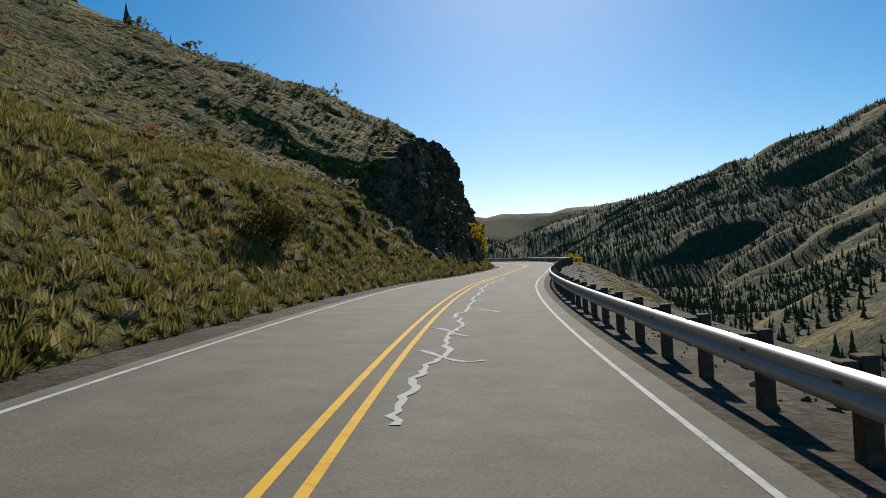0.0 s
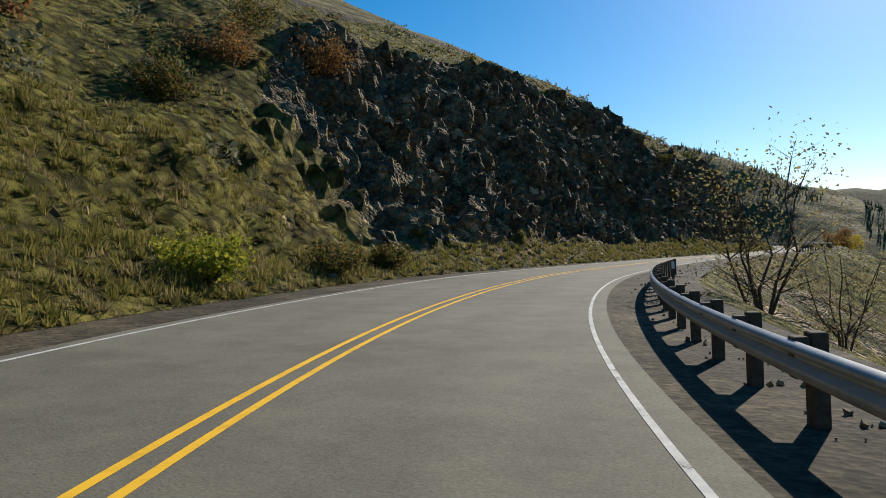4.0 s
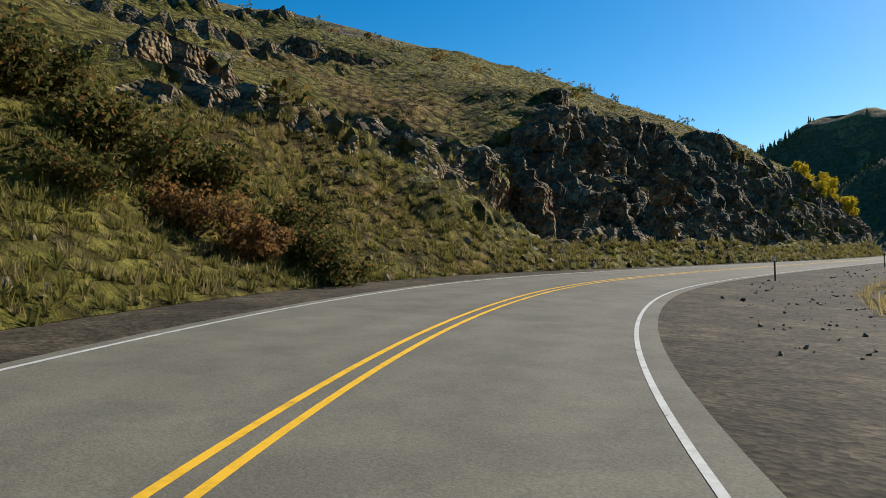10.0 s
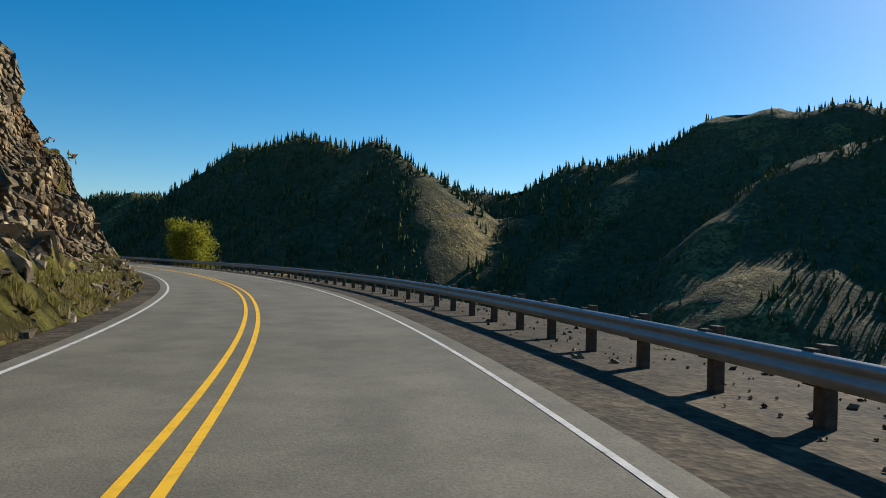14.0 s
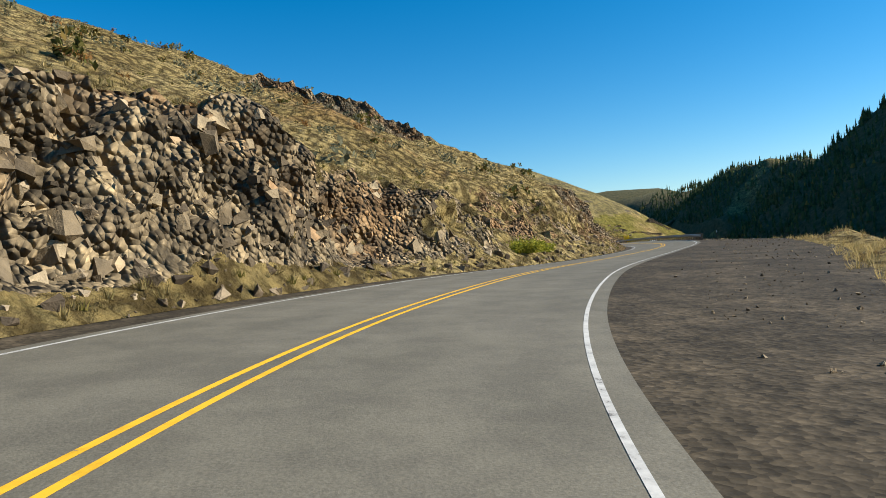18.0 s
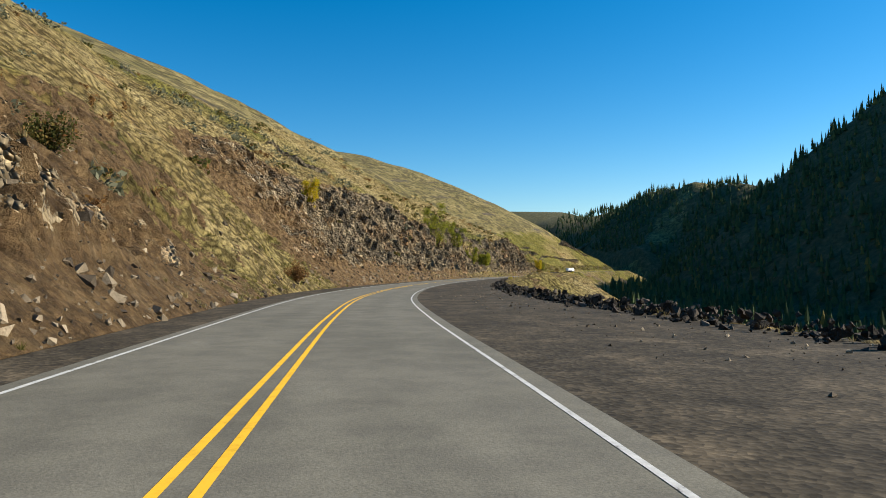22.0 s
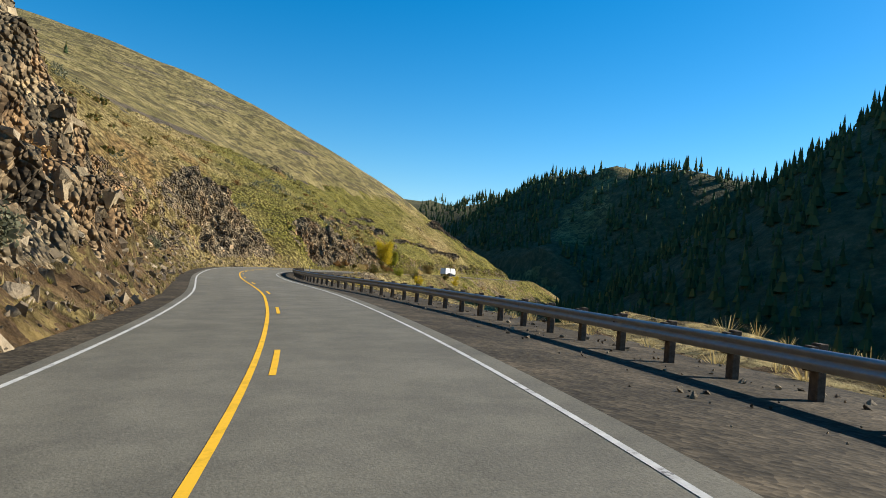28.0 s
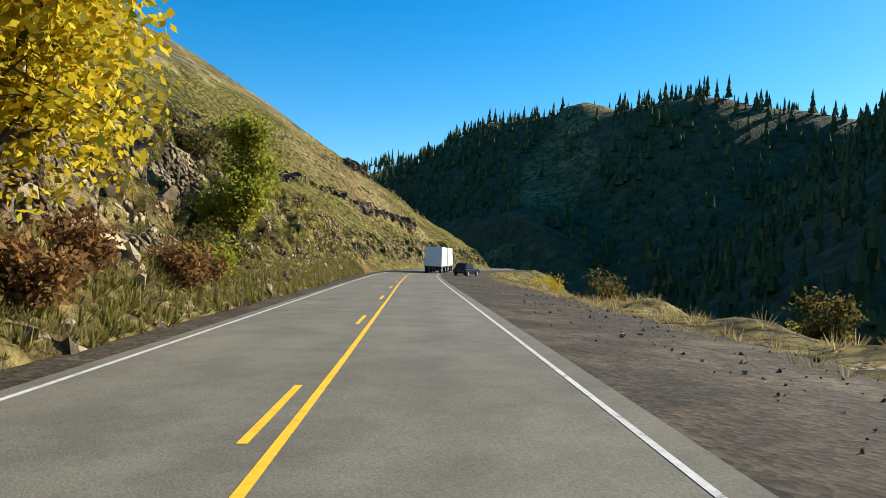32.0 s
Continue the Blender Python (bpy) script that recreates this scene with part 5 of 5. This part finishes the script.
for i, (tau, d, w, h, leaf) in enumerate((
    (0.42, 7.5, 2.2, 2.2, M_LEAF_OLIVE), (4.15, 8.5, 3.0, 2.4, M_LEAF_YELLOW), (4.3, 7.6, 2.6, 1.5, M_LEAF_GREEN), (4.42, 7.4, 2.6, 1.5, M_LEAF_OLIVE), (4.5, 7.2, 2.4, 1.3, M_LEAF_OLIVE), (4.6, 22, 5.0, 3.0, M_LEAF_RUST), (4.66, 25, 5.5, 3.4, M_LEAF_OLIVE),
    (4.72, 21, 4.5, 3.2, M_LEAF_RUST), (4.5, 20, 4.5, 2.6, M_LEAF_OLIVE), (3.7, 8.5, 3.0, 2.0, M_LEAF_GREEN), (10.35, 10.8, 2.4, 1.4, M_LEAF_OLIVE), (10.39, 12.2, 3.1, 1.7, M_LEAF_OLIVE), (10.47, 7.9, 2.2, 1.5, M_LEAF_OLIVE), (10.41, 10.1, 2.7, 1.6, M_LEAF_RUST),
    (10.33, 14.4, 3.1, 1.6, M_LEAF_RUST), (10.47, 6.5, 2.2, 1.2, M_LEAF_OLIVE), (10.35, 13.7, 2.4, 1.4, M_LEAF_OLIVE), (17.84, 8.6, 3.0, 1.5, M_LEAF_OLIVE), (17.9, 8.2, 2.6, 1.3, M_LEAF_GREEN), (17.5, 18, 2.2, 1.3, M_LEAF_OLIVE), (18.95, 6.4, 2.6, 0.9, M_LEAF_GREEN),
    (19.05, 6.6, 2.2, 0.8, M_LEAF_GREEN), (20.85, 13, 2.6, 2.0, M_LEAF_OLIVE), (22.75, 16, 3.4, 2.0, M_LEAF_OLIVE), (22.7, 19, 2.4, 1.6, M_LEAF_RUST), (23.25, 8.0, 2.2, 1.6, M_LEAF_RUST), (29.1, 8.0, 2.0, 1.2, M_SAGE), (28.3, 7.0, 1.8, 1.2, M_SAGE), (31.2, 6.4, 2.2, 1.2, M_LEAF_RUST),
    (31.75, 6.6, 2.4, 1.6, M_LEAF_RUST), (32.2, 6.8, 2.6, 1.5, M_LEAF_OLIVE), (32.3, 6.4, 2.0, 1.2, M_LEAF_RUST), (32.55, 7.2, 2.6, 1.6, M_LEAF_OLIVE), (32.75, 11.5, 3.2, 2.6, M_LEAF_OLIVE),
    (32.13, 5.9, 2.2, 1.3, M_LEAF_RUST), (32.17, 6.8, 2.6, 1.6, M_LEAF_OLIVE), (32.24, 5.6, 2.0, 1.1, M_LEAF_RUST), (32.4, 5.8, 2.2, 1.3, M_LEAF_RUST), (32.48, 6.0, 2.2, 1.4, M_LEAF_GREEN), (31.22, 5.9, 2.0, 1.2, M_LEAF_OLIVE), (31.33, 6.2, 2.2, 1.3, M_LEAF_RUST), (31.45, 5.8, 1.8, 1.1, M_LEAF_OLIVE),
    (10.37, 13.7, 3.4, 1.9, M_LEAF_OLIVE), (10.41, 11.5, 3.4, 2.1, M_LEAF_OLIVE), (10.49, 9.4, 2.7, 1.7, M_LEAF_OLIVE), (10.43, 8.6, 2.3, 1.4, M_LEAF_RUST), (10.45, 11.5, 3.1, 1.6, M_LEAF_OLIVE),
)):
    plant(shrub("bush", 100 + i, w * 1.15, h * 1.1, 2200, leaf, 0.11 if w > 3 else 0.085, {M_LEAF_YELLOW: "yellow autumn bush", M_LEAF_RUST: "rusty brown autumn bush", M_LEAF_GREEN: "pale green leafy bush", M_SAGE: "grey-green sagebrush"}.get(leaf, "dark olive bush") + " on the slope above the road"), tau, d, 0.1)
for i, (tau, d, w, h, leaf) in enumerate((
    (1.66, -8.5, 2.6, 2.4, M_LEAF_YELLOW), (3.5, -10, 3.0, 2.2, M_LEAF_OLIVE), (3.62, -8.5, 2.2, 2.0, M_LEAF_RUST), (3.95, -11, 3.0, 2.2, M_LEAF_OLIVE), (9.35, -13, 3.0, 2.0, M_LEAF_RUST), (9.45, -11, 2.4, 1.6, M_LEAF_GREEN), (9.6, -12.5, 3.2, 2.0, M_LEAF_OLIVE), (9.75, -14, 3.0, 2.2, M_LEAF_RUST),
    (12.4, -10.5, 2.8, 2.0, M_LEAF_YELLOW), (17.9, -15, 2.6, 1.8, M_LEAF_GREEN), (18.0, -18, 2.4, 2.0, M_LEAF_GREEN), (24.6, -11.5, 2.2, 1.0, M_LEAF_YELLOW), (26.4, -11, 2.4, 1.8, M_LEAF_YELLOW), (29.4, -12, 2.6, 2.0, M_LEAF_GREEN), (29.7, -14, 2.6, 2.4, M_LEAF_YELLOW), (30.3, -15, 2.8, 2.4, M_LEAF_OLIVE),
    (30.9, -14, 3.0, 2.8, M_LEAF_GREEN), (31.1, -17, 3.0, 3.0, M_LEAF_YELLOW), (31.4, -13, 2.8, 2.4, M_LEAF_OLIVE), (32.4, -14, 2.6, 2.4, M_LEAF_OLIVE), (32.55, -17, 2.8, 3.0, M_LEAF_YELLOW), (32.75, -12.5, 3.4, 2.6, M_LEAF_OLIVE), (33.2, -13.5, 3.4, 3.0, M_LEAF_YELLOW), (33.0, -18, 3.0, 2.8, M_LEAF_GREEN),
)):
    plant(shrub("bush", 200 + i, w, h, 1700, leaf, 0.09, {M_LEAF_YELLOW: "yellow autumn bush", M_LEAF_RUST: "rusty brown autumn bush", M_LEAF_GREEN: "pale green leafy bush"}.get(leaf, "dark olive bush") + " below the edge of the road"), tau, d, 0.1)


def reed_bed(tau, d, seed):
    """A stand of tall golden reeds at the foot of the rocks."""
    r = np.random.default_rng(seed)
    k = station(tau)
    root = tagged(new("reeds"), "tall golden dry reeds below the rock face", "reeds", "reeds at the foot of the rocks")
    root.matrix_basis = pose(*place_at(k, d).xy, ground_at(k, d) - 0.1, 0, 0, math.degrees(heading(k)))
    n = 260
    b = np.c_[r.normal(size=n) * 0.45, r.normal(size=n) * 1.1, np.zeros(n)]
    a = r.random(n) * 2 * math.pi
    side = np.c_[np.cos(a), np.sin(a), 0 * a] * 0.022
    top = b + np.c_[r.normal(size=(n, 2)) * 0.24, 0.75 + 0.75 * r.random(n)]
    v = np.stack([b - side, b + side, top + side * 0.5, top - side * 0.5], 1)
    blades = sheet("stalk", v.reshape(-1, 3), np.arange(4 * n).reshape(-1, 4), M_GOLD)
    blades.parent = root


for i, (tau, d) in enumerate(((31.6, 6.0), (31.63, 6.3), (31.66, 6.0), (31.69, 6.4))):
    reed_bed(tau, d, 960 + i)
plant(leafy_tree("shrub_tree", 71, 3.4, 1.5, 4200, M_LEAF_FADED, 0.055, "round rusty brown tree beyond the gravel edge", "tree", 6, 0.1), 32.04, -10.6, 0.2)


# lone conifers on the hill tops
def lone_conifer(seed, x, y, h):
    root = tagged(new("conifer"), "lone dark conifer on the grassy ridge", "tree", "conifers on the ridge")
    z, _, _ = land(np.array([[x, y]], float))
    root.location = (x, y, float(z[0]) - 0.5)
    bm = bmesh.new()
    limb(bm, (0, 0, 0), (0, 0, h * 0.9), 0.02 * h, 0.004 * h, 6)
    part("trunk", bm, M_BARK, root)
    v, f = conifer_shape(seed, 7, 9)
    keep_f = f[:-3]
    c = sheet("crown", v[:-4] * (1.1 * h, 1.1 * h, h), keep_f, M_PINE, flat=True)
    c.parent = root


for i, (x, y, h) in enumerate(((-1381, 958, 10), (-1366, 925, 11), (-1345, 960, 6), (-1400, 990, 7), (-1300, 930, 6), (-70, 150, 7), (-76, 140, 6), (-64, 158, 6))):
    lone_conifer(700 + i, x, y, h)


# ---- boulders round the pull-out ----
M_BOULDER = make_stone("boulder_stone", [(0.0, (0.2, 0.165, 0.125)), (1.0, (0.36, 0.3, 0.23))])
for i, (tau, d, s) in enumerate(((9.3, -7.9, 0.36), (9.36, -7.8, 0.3), (9.42, -7.8, 0.34), (9.47, -7.7, 0.28), (9.52, -7.6, 0.4), (9.56, -7.6, 0.3), (9.6, -7.5, 0.55), (9.65, -7.4, 0.34), (9.7, -7.3, 0.4), (9.76, -7.2, 0.36), (9.82, -7.1, 0.42), (9.88, -7.0, 0.36))):
    bm = bmesh.new()
    r = random.Random(900 + i)
    for _ in range(26):
        q = Vector((r.gauss(0, 1), r.gauss(0, 1), r.gauss(0, 1))).normalized()
        bm.verts.new(Vector((q.x * 0.9, q.y * 0.8, q.z * 0.7)) * (0.8 + 0.3 * r.random()))
    bmesh.ops.convex_hull(bm, input=bm.verts)
    bmesh.ops.delete(bm, geom=[v for v in bm.verts if not v.link_faces], context="VERTS")
    bmesh.ops.bevel(bm, geom=bm.edges[:], offset=0.05, segments=1, affect="EDGES")
    s *= 1.3
    bmesh.ops.scale(bm, vec=(s, s, s), verts=bm.verts)
    ob = tagged(part("boulder", bm, M_BOULDER), "rough grey-brown boulder edging the gravel pull-out", "boulder", "boulders along the pull-out")
    k = station(tau)
    ob.matrix_basis = pose(*place_at(k, d).xy, ground_at(k, d) + 0.3 * s, r.uniform(-10, 10), r.uniform(-10, 10), r.uniform(0, 360))


# ---- signs and markers ----
def pole(bm, h, r=0.035):
    limb(bm, (0, 0, -0.5), (0, 0, h), r, r, 8)


def marker_post(tau, d, label="slim dark roadside marker post with a white reflector"):
    root = tagged(new("marker_post"), label, "marker post", "marker posts along the road")
    k = station(tau)
    root.matrix_basis = pose(*place_at(k, d).xy, ground_at(k, d), 0, 0, math.degrees(heading(k)))
    bm = bmesh.new()
    box(bm, -0.035, 0.035, -0.02, 0.02, -0.4, 1.15)
    bmesh.ops.bevel(bm, geom=bm.edges[:], offset=0.006, segments=1, affect="EDGES")
    part("post", bm, M_POST, root)
    bm = bmesh.new()
    box(bm, -0.045, 0.045, -0.03, -0.022, 0.92, 1.14)
    part("reflector", bm, M_REFLECT, root, "white reflector plate")


for tau, d in ((2.22, -6.2), (4.35, -6.3), (7.3, -6.6), (10.02, -5.6), (10.85, -5.4), (11.3, -6.0), (13.4, -6.4), (17.75, -5.6), (13.05, -6.3), (8.45, -6.6), (29.75, -7.2), (19.65, -6.0)):
    marker_post(tau, d)


def plate(bm, corners, y0, y1):
    """A flat sign plate from its outline in x and z."""
    a = [bm.verts.new((x, y0, z)) for x, z in corners]
    b = [bm.verts.new((x, y1, z)) for x, z in corners]
    bm.faces.new(a)
    bm.faces.new(b[::-1])
    for i in range(len(a)):
        bm.faces.new((a[i], b[i], b[(i + 1) % len(a)], a[(i + 1) % len(a)]))
    bmesh.ops.recalc_face_normals(bm, faces=bm.faces)


def diamond(c, r):
    return [(0, c - r), (r, c), (0, c + r), (-r, c)]


def turn_sign(tau, d):
    """Yellow diamond: sharp turn to the right, 25."""
    root = tagged(new("warning_sign"), "yellow diamond sign with a black right-turn arrow and 25", "road sign")
    k = station(tau)
    root.matrix_basis = pose(*place_at(k, d).xy, ground_at(k, d), 0, 0, math.degrees(heading(k)) - 6)
    bm = bmesh.new()
    box(bm, -0.05, 0.05, 0.0, 0.09, -0.6, 3.2)
    bmesh.ops.bevel(bm, geom=bm.edges[:], offset=0.008, segments=1, affect="EDGES")
    part("pole", bm, M_POST, root)
    top = 2.95
    bm = bmesh.new()
    plate(bm, diamond(top, 0.6), -0.006, -0.001)
    part("border", bm, M_BLACK, root, "black sign border")
    bm = bmesh.new()
    plate(bm, diamond(top, 0.565), -0.012, -0.0065)
    face_ob = part("plate", bm, M_AMBER, root, "orange-yellow sign plate")
    for corners in ([(-0.2, top - 0.2), (-0.1, top - 0.2), (-0.1, top + 0.12), (-0.2, top + 0.22)], [(-0.2, top + 0.22), (-0.1, top + 0.12), (0.1, top + 0.12), (0.1, top + 0.22)], [(0.08, top + 0.02), (0.26, top + 0.17), (0.08, top + 0.31)]):
        bm = bmesh.new()
        plate(bm, corners, -0.016, -0.0125)
        part("arrow", bm, M_BLACK, face_ob, "black arrow bar")
    cu = bpy.data.curves.new("digits", "FONT")
    cu.body, cu.size, cu.align_x, cu.extrude = "25", 0.27, "CENTER", 0.002
    tmp = bpy.data.objects.new("digits", cu)
    scene.collection.objects.link(tmp)
    bpy.context.view_layer.update()
    me = bpy.data.meshes.new_from_object(tmp.evaluated_get(bpy.context.evaluated_depsgraph_get()))
    bpy.data.objects.remove(tmp)
    me.materials.append(M_BLACK)
    ob = new("digits", me)
    ob.parent, ob.matrix_basis = face_ob, pose(0.1, -0.015, top - 0.22, 90, 0, 0)


turn_sign(8.74, -8.2)


def sign_back(tau, d):
    """A diamond sign for the other direction, seen from behind, with two small plates below."""
    root = tagged(new("road_sign"), "back of a grey metal diamond road sign on a thin pole", "road sign")
    k = station(tau)
    root.matrix_basis = pose(*place_at(k, d).xy, ground_at(k, d), 0, 1.5, math.degrees(heading(k)) + 8)
    bm = bmesh.new()
    pole(bm, 3.95, 0.03)
    part("pole", bm, M_STEEL, root)
    bm = bmesh.new()
    plate(bm, diamond(3.35, 0.5), 0.035, 0.042)
    part("diamond_plate", bm, M_SIGNBACK, root)
    for z in (2.62, 2.2):
        bm = bmesh.new()
        plate(bm, [(-0.23, z - 0.19), (0.23, z - 0.19), (0.23, z + 0.19), (-0.23, z + 0.19)], 0.035, 0.042)
        part("small_plate", bm, M_SIGNBACK, root)


sign_back(21.7, 5.3)


def mile_sign(tau, d):
    root = tagged(new("mile_sign"), "small green roadside sign with a white bar", "road sign")
    k = station(tau)
    root.matrix_basis = pose(*place_at(k, d).xy, ground_at(k, d), 0, 0, math.degrees(heading(k)))
    bm = bmesh.new()
    box(bm, -0.03, 0.03, 0.0, 0.04, -0.5, 2.1)
    part("post", bm, M_STEEL, root)
    bm = bmesh.new()
    plate(bm, [(-0.16, 1.45), (0.16, 1.45), (0.16, 2.1), (-0.16, 2.1)], -0.01, -0.002)
    p = part("plate", bm, M_GREEN, root)
    for x0, x1, z0, z1 in ((-0.16, 0.16, 2.07, 2.1), (-0.16, 0.16, 1.45, 1.475), (-0.16, -0.135, 1.475, 2.07), (0.135, 0.16, 1.475, 2.07), (-0.025, 0.035, 1.56, 1.84)):
        bm = bmesh.new()
        box(bm, x0, x1, -0.0145, -0.0105, z0, z1)
        part("white_bar", bm, M_REFLECT, p, "white bar")


mile_sign(2.24, -6.9)


# ---- parked vehicles ----
def wheel(parent, x, y, r, w):
    bm = bmesh.new()
    bmesh.ops.create_cone(bm, cap_ends=True, segments=18, radius1=r, radius2=r, depth=w)
    bmesh.ops.bevel(bm, geom=bm.edges[:], offset=0.04, segments=2, affect="EDGES")
    ob = part("wheel", bm, M_DARK, parent)
    ob.matrix_basis = pose(x, y, r, 0, 90, 0)
    bm = bmesh.new()
    bmesh.ops.create_cone(bm, cap_ends=True, segments=14, radius1=r * 0.55, radius2=r * 0.5, depth=w + 0.03)
    part("rim", bm, M_STEEL, ob)


def freight_box(parent, y0, y1):
    bm = bmesh.new()
    box(bm, -1.25, 1.25, y0, y1, 1.0, 3.75)
    bmesh.ops.bevel(bm, geom=bm.edges[:], offset=0.04, segments=2, affect="EDGES")
    b = part("cargo_box", bm, M_WHITEBOX, parent, "plain white cargo box")
    for x0, x1 in ((-1.2, -0.02), (0.02, 1.2)):
        bm = bmesh.new()
        box(bm, x0, x1, y0 - 0.03, y0 - 0.004, 1.1, 3.65)
        d = part("rear_door", bm, M_WHITEBOX, b)
    bm = bmesh.new()
    box(bm, -1.22, 1.22, y0 - 0.05, y1, 0.85, 0.99)
    part("chassis", bm, M_DARK, parent)
    bm = bmesh.new()
    box(bm, -1.1, 1.1, y0 - 0.12, y0 - 0.06, 0.45, 0.6)
    part("bumper", bm, M_DARK, parent)
    for y in (y0 + 1.0, y0 + 2.2, y1 - 1.2):
        for x in (-1.0, 1.0):
            wheel(parent, x, y, 0.5, 0.4)


truck = tagged(new("freight_truck"), "white box truck with a second trailer on the roadside", "truck")
k = station(33.85)
truck.matrix_basis = pose(*place_at(k, -2.5).xy, cant(k, -2.5), 0, 0, math.degrees(heading(k)) - 4)
freight_box(truck, 0.0, 8.0)
freight_box(truck, 9.6, 17.5)
bm = bmesh.new()
box(bm, -0.1, 0.1, 7.9, 9.7, 0.75, 0.87)
part("drawbar", bm, M_DARK, truck)
bm = bmesh.new()
box(bm, -1.15, 1.15, 18.0, 20.2, 0.8, 2.9)
bmesh.ops.bevel(bm, geom=bm.edges[:], offset=0.15, segments=2, affect="EDGES")
part("cab", bm, M_WHITEBOX, truck)
for x in (-1.0, 1.0):
    wheel(truck, x, 19.3, 0.5, 0.4)

M_CAR = simple("dark_blue_paint", (0.03, 0.04, 0.06), 0.25, 0.3, 0.1, 1.0, 0.0)
M_GLASS = simple("dark_glass", (0.02, 0.025, 0.03), 0.08, 0.0, 0.1, 1.0, 0.0)
car = tagged(new("parked_car"), "dark blue car parked on the gravel shoulder", "car")
k = station(33.75)
car.matrix_basis = pose(*place_at(k, -7.2).xy, ground_at(k, -7.2), 0, 0, math.degrees(heading(k)) - 25)
bm = bmesh.new()
r = box(bm, -0.95, 0.95, -2.4, 2.4, 0.35, 1.0)
bmesh.ops.bevel(bm, geom=bm.edges[:], offset=0.14, segments=3, affect="EDGES")
part("body", bm, M_CAR, car)
bm = bmesh.new()
r = box(bm, -0.85, 0.85, -2.1, 0.7, 0.95, 1.7)
for v in r:
    if v.co.z > 1.3:
        v.co.x *= 0.82
        v.co.y = -0.7 + (v.co.y + 0.7) * 0.72
bmesh.ops.bevel(bm, geom=bm.edges[:], offset=0.09, segments=2, affect="EDGES")
cabin = part("cabin", bm, M_CAR, car)
bm = bmesh.new()
plate(bm, [(-0.62, 1.12), (0.62, 1.12), (0.54, 1.52), (-0.54, 1.52)], -1.99, -1.93)
part("rear_window", bm, M_GLASS, cabin, "dark rear window")
for x in (-0.84, 0.84):
    for y in (-1.5, 1.5):
        wheel(car, x, y, 0.36, 0.24)

# ---- the whole place at its scale ----
for ob in [o for o in scene.objects if o.parent is None and o is not cam]:
    ob.matrix_basis = Matrix.Scale(S, 4) @ ob.matrix_basis
